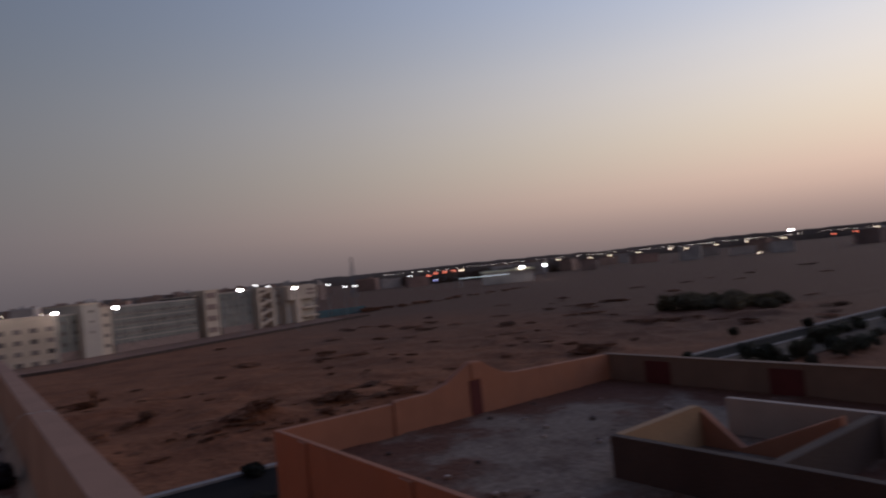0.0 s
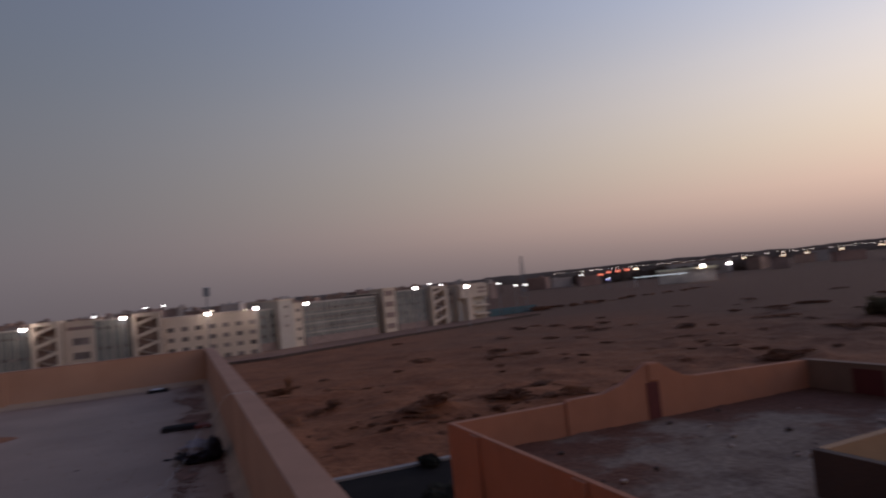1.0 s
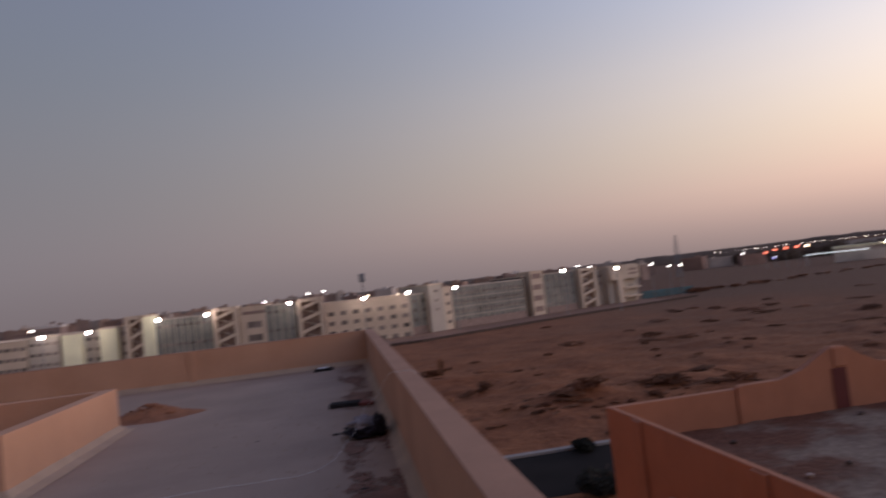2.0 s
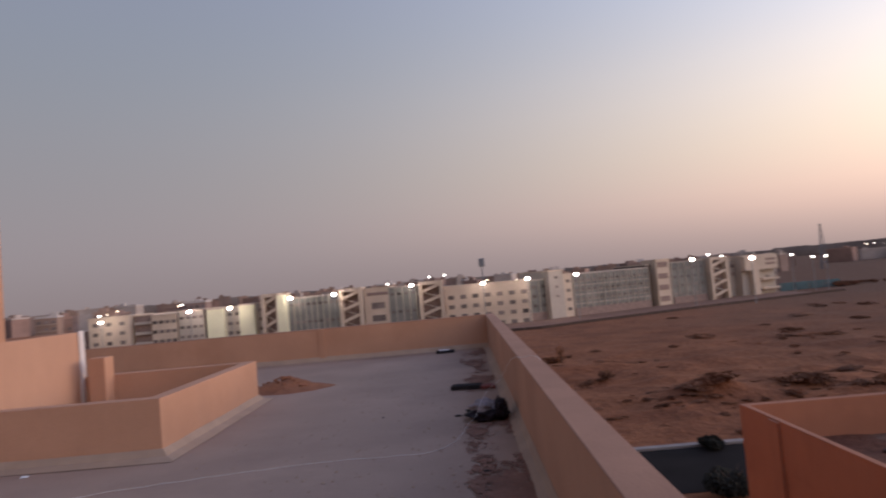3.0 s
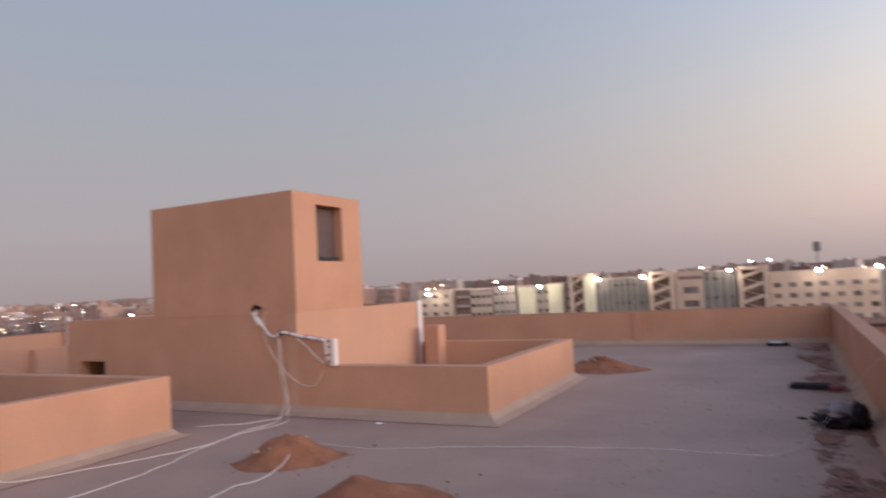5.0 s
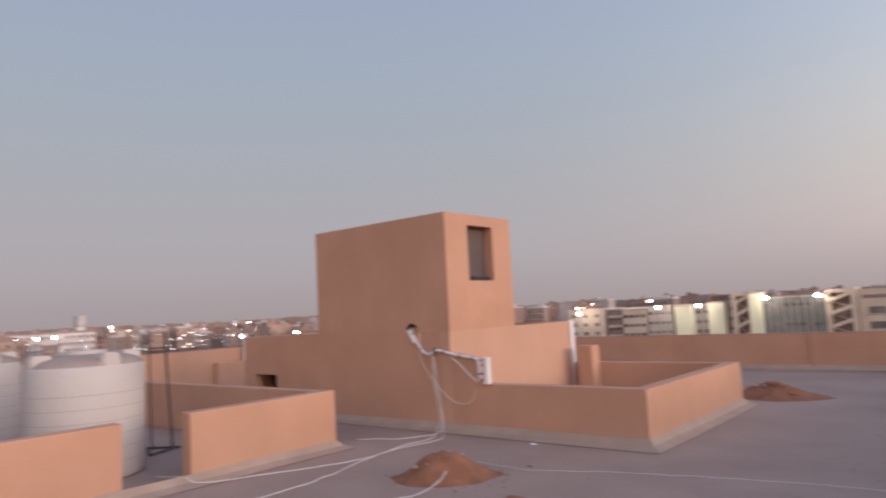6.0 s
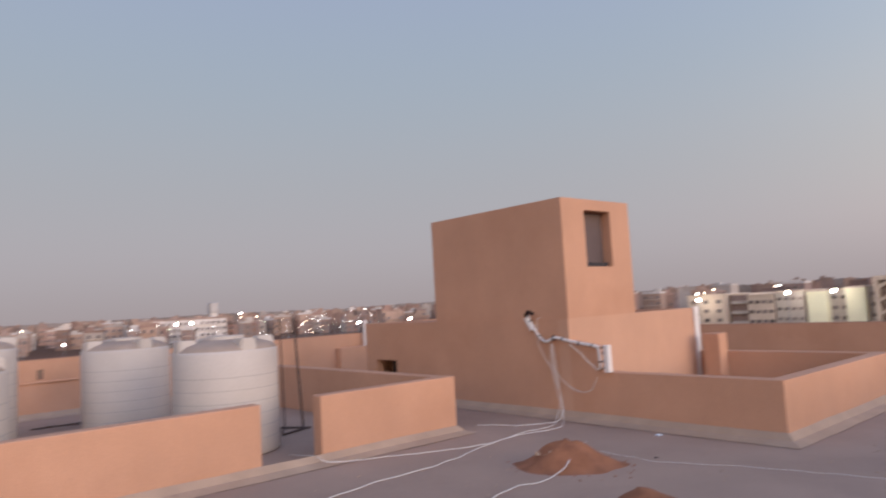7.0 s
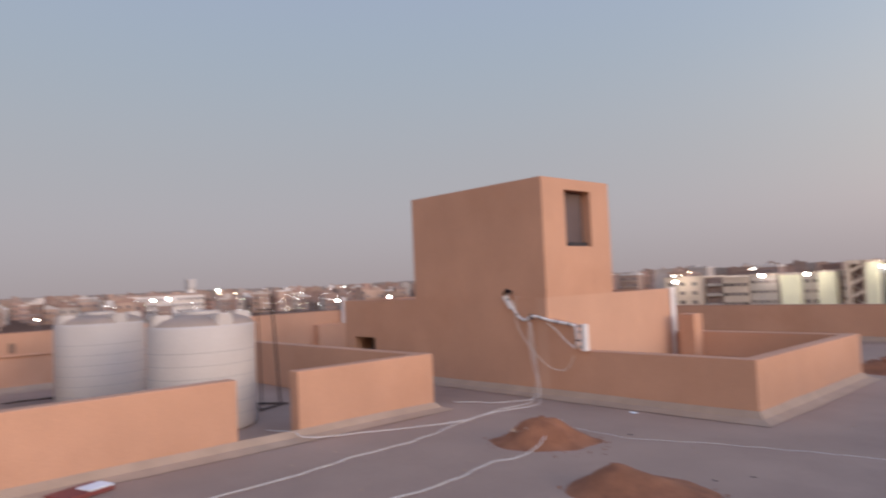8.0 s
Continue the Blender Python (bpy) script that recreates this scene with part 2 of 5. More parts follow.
LEAF = material("dusty_leaf", (0.075, 0.066, 0.040), 0.9, 0.35, 0.6, 4, 0.0, per_object=0.3)
DRY_LEAF = material("dry_scrub", (0.24, 0.100, 0.052), 0.95, 0.35, 0.6, 4, 0.0, per_object=0.3)
# Leaf colour lightened to stand for distance haze
FAR_LEAF = material("distant_hazy_leaf", (0.21, 0.15, 0.115), 0.95, 0.25, 0.1, 1, 0.0, per_object=0.25)
SHRUB_LEAF = material("dark_shrub_leaf", (0.030, 0.026, 0.018), 0.95, 0.3, 0.6, 4, 0.0)
THICKET_LEAF = material("thicket_leaf", (0.20, 0.155, 0.092), 0.95, 0.35, 0.5, 4, 0.0, per_object=0.3)
BARK = material("bark", (0.13, 0.075, 0.05), 0.95, 0.2, 3, 20, 0.4)
# Dark cement; on the stairwell walls its darkness is shade put into colour
CEMENT_AND_SHADE = material("dark_cement_and_shade", (0.085, 0.052, 0.040), 0.95, 0.15, 1.0, 20, 0.3)
TAN = material("tan_plaster", (0.42, 0.235, 0.125), 0.95, 0.1, 1.0, 20, 0.3, (0.28, 0.16, 0.10), 0.8, 0.5)
CREAM = material("cream_render", (0.60, 0.46, 0.345), 0.9, 0.10, 0.2, 3, 0.1, (0.46, 0.345, 0.26), 0.15, 0.4)
# Pale yellow holds the floodlight on the blocks; the station roof shares it
PALE_LIT_CREAM = material("pale_lit_cream_render", (0.80, 0.73, 0.50), 0.9, 0.05, 0.2, 3, 0.1)
BEIGE = material("beige_render", (0.47, 0.39, 0.32), 0.9, 0.08, 0.2, 3, 0.1, (0.30, 0.25, 0.22), 0.15, 0.4)
GLAZING = material("teal_curtain_wall", (0.195, 0.185, 0.16), 0.5, 0.25, 0.25, 2, 0.0, (0.30, 0.27, 0.22), 0.2, 0.6)
WINDOW = material("dark_window", (0.185, 0.14, 0.12), 0.35, 0.3, 0.5, 5, 0.0, per_object=0.5)
# Town windows, paled in colour as haze would pale them
FAR_WINDOW = material("hazy_distant_window", (0.20, 0.15, 0.135), 0.5, 0.2, 0.5, 5, 0.0, per_object=0.4)
# Brown stands in for shade in recesses and openings; the plinths share it
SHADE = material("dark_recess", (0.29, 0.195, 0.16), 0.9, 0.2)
TEAL = material("teal_hoarding", (0.065, 0.115, 0.125), 0.8, 0.3, 0.2, 2, 0.0, (0.10, 0.085, 0.075), 0.15, 0.7)
TOWN = [material("town_render_%s" % k, c, 0.95, 0.14, 0.08, 1.0, 0.0, tuple(v * 0.6 for v in c), 0.12, 0.6, per_object=0.22)
        for k, c in (("brick", (0.34, 0.205, 0.16)), ("orange", (0.41, 0.265, 0.20)), ("cream", (0.50, 0.40, 0.34)),
                     ("pale", (0.56, 0.48, 0.43)), ("brown", (0.30, 0.20, 0.165)))]
STEEL = material("galvanised_steel", (0.22, 0.22, 0.23), 0.5, 0.1, metal=0.5)
FLOOD = material("flood_light", (1, 1, 1), emit=(1.0, 0.97, 0.90), strength=250)
FLOOD.cycles.emission_sampling = "AUTO"
WHITE_LAMP = material("white_lamp", (1, 1, 1), emit=(1.0, 0.96, 0.90), strength=18)
TUBE_LAMP = material("tube_lamp", (1, 1, 1), emit=(0.85, 0.97, 1.0), strength=3)
WARM_LAMP = material("warm_lamp", (1, 1, 1), emit=(1.0, 0.74, 0.50), strength=20)
HIGHWAY_LAMP = material("highway_lamp", (1, 1, 1), emit=(1.0, 0.84, 0.66), strength=14)
GREEN_LAMP = material("greenish_lamp", (1, 1, 1), emit=(0.85, 1.0, 0.62), strength=8)
RED_LAMP = material("red_lamp", (1, 1, 1), emit=(1.0, 0.16, 0.06), strength=10)
BLUE_LAMP = material("blue_lamp", (1, 1, 1), emit=(0.35, 0.35, 1.0), strength=4)


# ---- mesh helpers ----
def box(bm, x0, x1, y0, y1, z0, z1, rot=None):
    vs = [bm.verts.new((x, y, z)) for z in (z0, z1) for x, y in ((x0, y0), (x1, y0), (x1, y1), (x0, y1))]
    for f in ((3, 2, 1, 0), (4, 5, 6, 7), (0, 1, 5, 4), (1, 2, 6, 5), (2, 3, 7, 6), (3, 0, 4, 7)):
        bm.faces.new([vs[i] for i in f])
    if rot:
        bmesh.ops.transform(bm, matrix=rot, verts=vs)
    return vs


def boxed(x0, x1, y0, y1, z0, z1, bevel=0.0):
    bm = bmesh.new()
    box(bm, x0, x1, y0, y1, z0, z1)
    if bevel:
        bmesh.ops.bevel(bm, geom=bm.edges[:], offset=bevel, segments=2, affect="EDGES", profile=0.5)
    return bm


def tube(bm, pts, r, sides=8, r1=None):
    pts = [Vector(p) for p in pts]
    rings = []
    for i, p in enumerate(pts):
        d = (pts[min(i + 1, len(pts) - 1)] - pts[max(i - 1, 0)]).normalized()
        side = d.cross(Vector((0, 0, 1)) if abs(d.z) < 0.95 else Vector((1, 0, 0))).normalized()
        up = side.cross(d)
        rr = r if r1 is None else r + (r1 - r) * i / (len(pts) - 1)
        rings.append([bm.verts.new(p + rr * (math.cos(a) * side + math.sin(a) * up))
                      for a in (2 * math.pi * k / sides for k in range(sides))])
    for a, b in zip(rings, rings[1:]):
        for k in range(sides):
            bm.faces.new((a[k], a[(k + 1) % sides], b[(k + 1) % sides], b[k]))
    bm.faces.new(rings[0][::-1])
    bm.faces.new(rings[-1])


def smooth_line(pts, n=8):
    """Catmull-Rom through pts."""
    pts = [Vector(p) for p in pts]
    q = [2 * pts[0] - pts[1]] + pts + [2 * pts[-1] - pts[-2]]
    out = []
    for a, b, c, d in zip(q, q[1:], q[2:], q[3:]):
        for k in range(n):
            t = k / n
            out.append(0.5 * (2 * b + (c - a) * t + (2 * a - 5 * b + 4 * c - d) * t * t + (3 * b - a - 3 * c + d) * t ** 3))
    return out + [pts[-1]]


def data_from(bm, name, mat, smooth=False):
    bmesh.ops.recalc_face_normals(bm, faces=bm.faces[:])
    me = bpy.data.meshes.new(name)
    bm.to_mesh(me)
    bm.free()
    me.materials.append(mat)
    if smooth:
        me.polygons.foreach_set("use_smooth", [True] * len(me.polygons))
    return me


def thing(name, bm, mat, label="", category="", group="", kind="", smooth=False):
    return tagged(new(name, data_from(bm, name, mat, smooth)), label, category, group, kind)


def part(name, bm, mat, parent, label="", smooth=False):
    ob = new(name, data_from(bm, name, mat, smooth))
    ob.parent = parent
    return tagged(ob, label)


def empty(name, m, label="", category="", group="", kind=""):
    ob = tagged(new(name), label, category, group, kind)
    ob.matrix_world = m
    return ob


def fillet(along, x0, x1, at, out, h, w, m0=0.0, m1=0.0):
    """A sloping cement fillet: along 'x' or 'y', from x0 to x1, its foot line at 'at', sloping out towards 'out' (+1 or -1)."""
    bm = bmesh.new()
    steps = max(2, int(abs(x1 - x0) / 0.5))
    rows = []
    for i in range(steps + 1):
        s = x0 + (x1 - x0) * i / steps
        hw = w * (1 + 0.12 * noise.noise((s * 1.7, at, 3)))
        hh = h * (1 + 0.10 * noise.noise((s * 1.3, at, 9)))
        prof = [(0, 0), (hw, 0.003), (hw * 0.35, hh * 0.35), (0.006, hh), (0, hh)]
        lean = -m0 if i == 0 else (m1 if i == steps else 0.0)
        rows.append([bm.verts.new((s + lean * p, at + out * p, z) if along == "x" else (at + out * p, s + lean * p, z)) for p, z in prof])
    for a, b in zip(rows, rows[1:]):
        for k in range(5):
            bm.faces.new((a[k], a[(k + 1) % 5], b[(k + 1) % 5], b[k]))
    bm.faces.new(rows[0])
    bm.faces.new(rows[-1][::-1])
    return bm


# ---- ground: one sheet to the horizon ----
GROUND = -10.0


def ground_height(x, y):
    v = Vector((x, y, 0))
    near = max(0.0, min(1.0, (y - 46) / 8)) * max(0.0, min(1.0, (144 - y) / 45)) * max(0.0, min(1.0, (x + 30) / 15)) * max(0, min(1, (160 - x) / 40))
    rough = 0.5 * noise.fractal(v * 0.09, 1.0, 2.0, 4) + 0.8 * max(0, noise.noise(v * 0.24) + 0.1 * noise.noise(v * 0.9)) * max(0.0, min(1.0, (95 - y) / 20))
    mound = 0.9 * math.exp(-((x - 19) / 4) ** 2 - ((y - 60) / 2.2) ** 2) + 0.5 * math.exp(-((x - 29) / 6) ** 2 - ((y - 61) / 2.5) ** 2)
    return GROUND + near * (rough + mound)


def spread(lo, hi, fine_lo, fine_hi, step):
    out = list(np.arange(fine_lo, fine_hi + 1e-6, step))
    s, v = step, fine_hi
    while v < hi:
        s *= 1.35
        v = min(hi, v + s)
        out.append(v)
    s, v = step, fine_lo
    while v > lo:
        s *= 1.35
        v = max(lo, v - s)
        out.insert(0, v)
    return out


gx, gy = spread(-4000, 4000, -10, 110, 0.9), spread(-4000, 4000, 28, 120, 0.8)
verts = [(x, y, ground_height(x, y)) for y in gy for x in gx]
nx = len(gx)
faces = [(j * nx + i, j * nx + i + 1, (j + 1) * nx + i + 1, (j + 1) * nx + i) for j in range(len(gy) - 1) for i in range(nx - 1)]
me = bpy.data.meshes.new("ground")
me.from_pydata(verts, [], faces)
me.materials.append(DESERT)
me.polygons.foreach_set("use_smooth", [True] * len(me.polygons))
tagged(new("ground", me), "bare brown desert soil with low mounds and scrub", "ground", kind="structure")



def road_strip(bm, x0, x1, y0, y1, z0, z1):
    """A strip along the street, which bends southwards in the east."""
    xs = [x0 + (x1 - x0) * i / 40 for i in range(41)]
    rows = []
    for x in xs:
        d = -0.045 * max(0, x - 62)
        rows.append([bm.verts.new((x, y + d, z)) for y, z in ((y0, z0), (y0, z1), (y1, z1), (y1, z0))])
    for p, q in zip(rows, rows[1:]):
        for k in range(3):
            bm.faces.new((p[k], q[k], q[k + 1], p[k + 1]))
    bm.faces.new(rows[0]), bm.faces.new(rows[-1][::-1])
    bmesh.ops.recalc_face_normals(bm, faces=bm.faces[:])


bm = bmesh.new()
road_strip(bm, -250, 260, 35.2, 43.6, GROUND - 0.3, GROUND + 0.02)
thing("road", bm, ASPHALT, "dark dusty asphalt street behind the houses", "road", kind="structure")
bm = bmesh.new()
road_strip(bm, -250, 260, 43.6, 44.2, GROUND - 0.3, GROUND + 0.17)
road_strip(bm, 34, 260, 39.5, 39.9, GROUND - 0.3, GROUND + 0.15)
thing("pavement", bm, KERB, "pale concrete kerb strips along the street", "pavement", kind="structure")
bm = bmesh.new()
road_strip(bm, 34.3, 260, 33.0, 39.49, GROUND - 0.3, GROUND + 0.09)
thing("verge", bm, VERGE_SOIL, "bare soil verge planted with street trees", "verge", kind="structure")

bm = bmesh.new()
ridge = []
for q in range(901):
    i = q / 5
    a = radians(-95 + 215 * i / 180)
    d = 1700
    top = 9 + 5 * noise.fractal((i * 0.12, 0, 0), 1.0, 2.0, 4) + 2 * noise.noise((i * 0.9, 4, 0)) + 2.2 * max(0, noise.fractal((i * 2.3, 9, 0), 1.0, 2.0, 3)) + (4 if a < radians(-25) else 0)
    x, y = -d * math.sin(a), d * math.cos(a)
    ridge.append([bm.verts.new((x, y, GROUND - 1)), bm.verts.new((x, y, top)), bm.verts.new((x * 1.15, y * 1.15, GROUND - 1))])
for p, q in zip(ridge, ridge[1:]):
    bm.faces.new((p[0], q[0], q[1], p[1])), bm.faces.new((p[1], q[1], q[2], p[2]))
thing("backdrop", bm, BACKLAND, "low dark land with trees along the horizon", "hills", kind="structure", smooth=True)

# ---- our roof terrace ----
RX0, RX1, RY0, RY1 = -17.2, -0.425, -7.0, 18.35     # inner faces of the parapets
PT = 0.23
bm = boxed(RX0 - PT, RX1 + PT, RY0 - PT, RY1 + PT, GROUND - 0.2, -0.3)
thing("house_body", bm, PLASTER, "orange plastered apartment house below the roof terrace", "house", kind="structure")
bm = bmesh.new()
nxr, nyr = 40, 60
grid = [[bm.verts.new((RX0 - 0.1 + (RX1 - RX0 + 0.2) * i / nxr, RY0 - 0.1 + (RY1 - RY0 + 0.2) * j / nyr,
                       0.008 * noise.noise((i * 0.5, j * 0.5, 0)) - 0.004)) for i in range(nxr + 1)] for j in range(nyr + 1)]
for j in range(nyr):
    for i in range(nxr):
        bm.faces.new((grid[j][i], grid[j][i + 1], grid[j + 1][i + 1], grid[j + 1][i]))
box(bm, RX0 - 0.12, RX1 + 0.12, RY0 - 0.12, RY1 + 0.12, -0.3, -0.02)
thing("floor", bm, SCREED, "grey-lilac cement screed roof floor with faint stains", "floor", kind="structure", smooth=False)


def parapet(name, x0, x1, y0, y1, top, label, mat=PLASTER, cap=True):
    ob = thing(name, boxed(x0, x1, y0, y1, -0.3, top - 0.012), mat, label, "wall", kind="structure")
    if cap:
        part("coping", boxed(x0 - 0.004, x1 + 0.004, y0 - 0.004, y1 + 0.004, top - 0.014, top, 0.006), COPING, ob, "lighter plaster coping")
    return ob


wall = parapet("wall_east", RX1, RX1 + PT, RY0 - PT, RY1 + PT, 0.88, "low orange plastered parapet with a flat lighter top")
part("skirt", fillet("y", RY0, RY1, RX1, -1, 0.11, 0.14), SKIRT, wall, "pale cement fillet")
wall = parapet("wall_north", RX0 - PT, RX1 - 0.002, RY1, RY1 + PT, 0.88, "low orange plastered parapet at the far end of the roof")
part("skirt", fillet("x", RX0, RX1, RY1, -1, 0.12, 0.20), SKIRT, wall, "pale cement fillet")
part("pilaster", boxed(-4.99, -4.83, RY1 - 0.035, RY1 + 0.05, 0.0, 0.875, 0.006), PLASTER, wall)
wall = parapet("wall_west", RX0 - PT, RX0, RY0 - PT, RY1 - 0.002, 1.2, "orange plastered parapet behind the water tanks")
part("skirt", fillet("y", RY0, RY1, RX0, 1, 0.12, 0.15), SKIRT, wall, "pale cement fillet")
part("pilaster", boxed(RX0 - 0.02, RX0 + 0.22, 9.86, 10.74, 0.0, 0.84, 0.01), PLASTER, wall)
part("ledge", boxed(RX0 - 0.01, RX0 + 0.03, -3.0, 6.4, 0.71, 0.75, 0.01), PLASTER, wall)
# Slot is a brown box; the recess shade is in its colour
part("slot", boxed(RX0 - 0.06, RX0 + 0.006, 2.81, 2.92, 0.79, 0.99), SHADED_BROWN, wall, "small brown slot")
parapet("wall_south", RX0 + 0.002, RX1 - 0.002, RY0 - PT, RY0, 0.88, "low orange plastered parapet")

# west: bulkhead of the adjoining roof
ob = thing("roof_bulkhead", boxed(-20.5, -17.5, -3.0, 1.6, 0.0, 2.5, 0.02), PLASTER, "plain orange plastered bulkhead beyond the parapet", "bulkhead", kind="structure")
bm = bmesh.new()
box(bm, -30.0, -17.45, -9, 20, GROUND - 0.2, -0.02)
thing("adjoining_house", bm, PLASTER, "orange plastered adjoining house", "house", kind="structure")

# stair block with tower
BX0, BX1, BY0, BY1, BT = -13.6, -8.01, 8.42, 12.30, 1.53
block = empty("stair_block", pose(0, 0, 0), "orange plastered stair block with a taller tower and low wall", "stair block", kind="structure")


def pierced(x0, x1, y0, y1, z0, z1, hole, axis):
    """A box wall with a rectangular hole through it. axis: the wall's thin direction."""
    bm = bmesh.new()
    a0, a1, h0, h1 = hole
    if axis == "x":
        box(bm, x0, x1, y0, a0, z0, z1), box(bm, x0, x1, a1, y1, z0, z1)
        box(bm, x0, x1, a0, a1, z0, h0), box(bm, x0, x1, a0, a1, h1, z1)
    else:
        box(bm, x0, a0, y0, y1, z0, z1), box(bm, a1, x1, y0, y1, z0, z1)
        box(bm, a0, a1, y0, y1, z0, h0), box(bm, a0, a1, y0, y1, h1, z1)
    bmesh.ops.remove_doubles(bm, verts=bm.verts[:], dist=1e-4)
    return bm


W = 0.2
part("south_wall", pierced(BX0, BX1 - W, BY0, BY0 + W, 0, BT, (-13.24, -12.52, 0.42, 0.77), "y"), PLASTER, block)
part("duct", boxed(-13.26, -12.5, BY0 + W + 0.25, BY0 + W + 0.3, 0.3, 0.9), DARK_HOLE, block, "dark inside of the opening")
part("east_wall", boxed(BX1 - W, BX1, BY0, BY1, 0, BT), PALE_PLASTER, block, "paler salmon plaster")
part("north_wall", boxed(BX0, BX1 - W, BY1 - W, BY1, 0, BT), PLASTER, block)
part("west_wall", boxed(BX0, BX0 + W, BY0 + W, BY1 - W, 0, BT), PLASTER, block)
part("roof_slab", boxed(BX0 + W, BX1 - W, BY0 + W, BY1 - W, BT - 0.2, BT - 0.03), COPING, block)
TX0, TX1, TY0, TY1, TT = -11.2, -8.012, 8.438, 10.27, 3.44
tower = empty("tower", pose(0, 0, 0))
tower.parent = block
part("tower_south", boxed(TX0, TX1 - 0.18, TY0, TY0 + W, BT - 0.02, TT), PLASTER, tower)
part("tower_north", boxed(TX0, TX1 - W, TY1 - W, TY1, BT - 0.02, TT), PLASTER, tower)
part("tower_west", boxed(TX0, TX0 + W, TY0 + W, TY1 - W, BT - 0.02, TT), PLASTER, tower)
part("tower_east", pierced(TX1 - 0.18, TX1, TY0, TY1, BT - 0.02, TT, (9.02, 9.725, 2.335, 3.262), "x"), PLASTER, tower)
part("tower_roof", boxed(TX0 + W, TX1 - W, TY0 + W, TY1 - W, TT - 0.18, TT - 0.01), PLASTER, tower)
part("joint", boxed(TX0 - 0.004, TX1 + 0.004, TY0 - 0.022, TY0 + 0.05, BT - 0.008, BT + 0.003), PLASTER, tower, "plaster joint line")
part("inner_wall", boxed(TX1 - 0.24, TX1 - 0.183, TY0 + W, TY1 - W, BT, TT - 0.2), INSIDE, tower, "bare grey-brown board inside the window")
bm = bmesh.new()
n = 14
low = [[bm.verts.new((x, 9.023 + 0.70 * k / n, 2.336)) for k in range(n + 1)] for x in (TX1 - 0.18, TX1 - 0.09)]
high = [[bm.verts.new((x, 9.023 + 0.70 * k / n, 2.40 + 0.05 * noise.noise((k * 0.7, 3.1, 0)))) for k in range(n + 1)] for x in (TX1 - 0.18, TX1 - 0.09)]
for k in range(n):
    bm.faces.new((low[1][k], low[1][k + 1], high[1][k + 1], high[1][k])), bm.faces.new((low[0][k + 1], low[0][k], high[0][k], high[0][k + 1]))
    bm.faces.new((high[1][k], high[1][k + 1], high[0][k + 1], high[0][k])), bm.faces.new((low[0][k], low[0][k + 1], low[1][k + 1], low[1][k]))
part("window_sill", bm, DARK_HOLE, tower, "dark rough sill with debris")

# low walls round the open well east of the block
LX, LY0, LY1, LT = -4.85, 8.42, 12.33, 0.73
bm = bmesh.new()
prof = [(BX1, 0), (LX, 0), (LX, LT), (-7.42, LT), (-7.44, 1.085), (BX1, 1.19)]
a = [bm.verts.new((x, LY0, z)) for x, z in prof]
b = [bm.verts.new((x, LY0 + 0.2, z)) for x, z in prof]
bm.faces.new(a)
bm.faces.new(b[::-1])
for k in range(len(prof)):
    bm.faces.new((a[k], b[k], b[(k + 1) % len(prof)], a[(k + 1) % len(prof)]))
part("well_wall_south", bm, PLASTER, block)
part("well_wall_east", boxed(LX - 0.2, LX + 0.001, LY0 + 0.2, LY1, 0, LT - 0.001, 0.006), PLASTER, block)
part("well_wall_north", boxed(BX1 + 0.002, LX - 0.2, LY1 - 0.055, LY1 + 0.145, 0, LT - 0.02, 0.006), PLASTER, block)
part("stub_column", boxed(-7.73, -7.43, 11.96, 12.27, 0, 1.05, 0.008), PLASTER, block)
part("skirt", fillet("x", BX0, LX, LY0, -1, 0.115, 0.24, 0, 1), SKIRT, block, "pale cement fillet")
part("skirt", fillet("y", LY0, LY1, LX, 1, 0.115, 0.22, 1, 1), SKIRT, block, "pale cement fillet")

# enclosure of the water tanks
NX, NT = -8.75, 0.81
enc = empty("tank_enclosure", pose(0, 0, 0), "low orange plastered walls round the water tanks with a gap", "low wall", kind="structure")
part("wall_panel", boxed(NX - 0.2, NX, RY0 + 0.05, 3.66, 0, NT, 0.012), PLASTER, enc)
part("wall_panel", boxed(NX - 0.2, NX, 4.45, 6.67, 0, NT, 0.012), PLASTER, enc)
part("wall_panel", boxed(RX0, NX - 0.2, 6.47, 6.669, 0, NT - 0.005, 0.006), PLASTER, enc)
part("skirt", fillet("y", RY0, 6.67, NX, 1, 0.11, 0.25, 0, 0.6), SKIRT, enc, "pale cement fillet")
part("threshold", boxed(NX - 0.2, NX + 0.002, 3.66, 4.45, 0, 0.06, 0.01), SKIRT, enc, "pale cement sill in the gap")


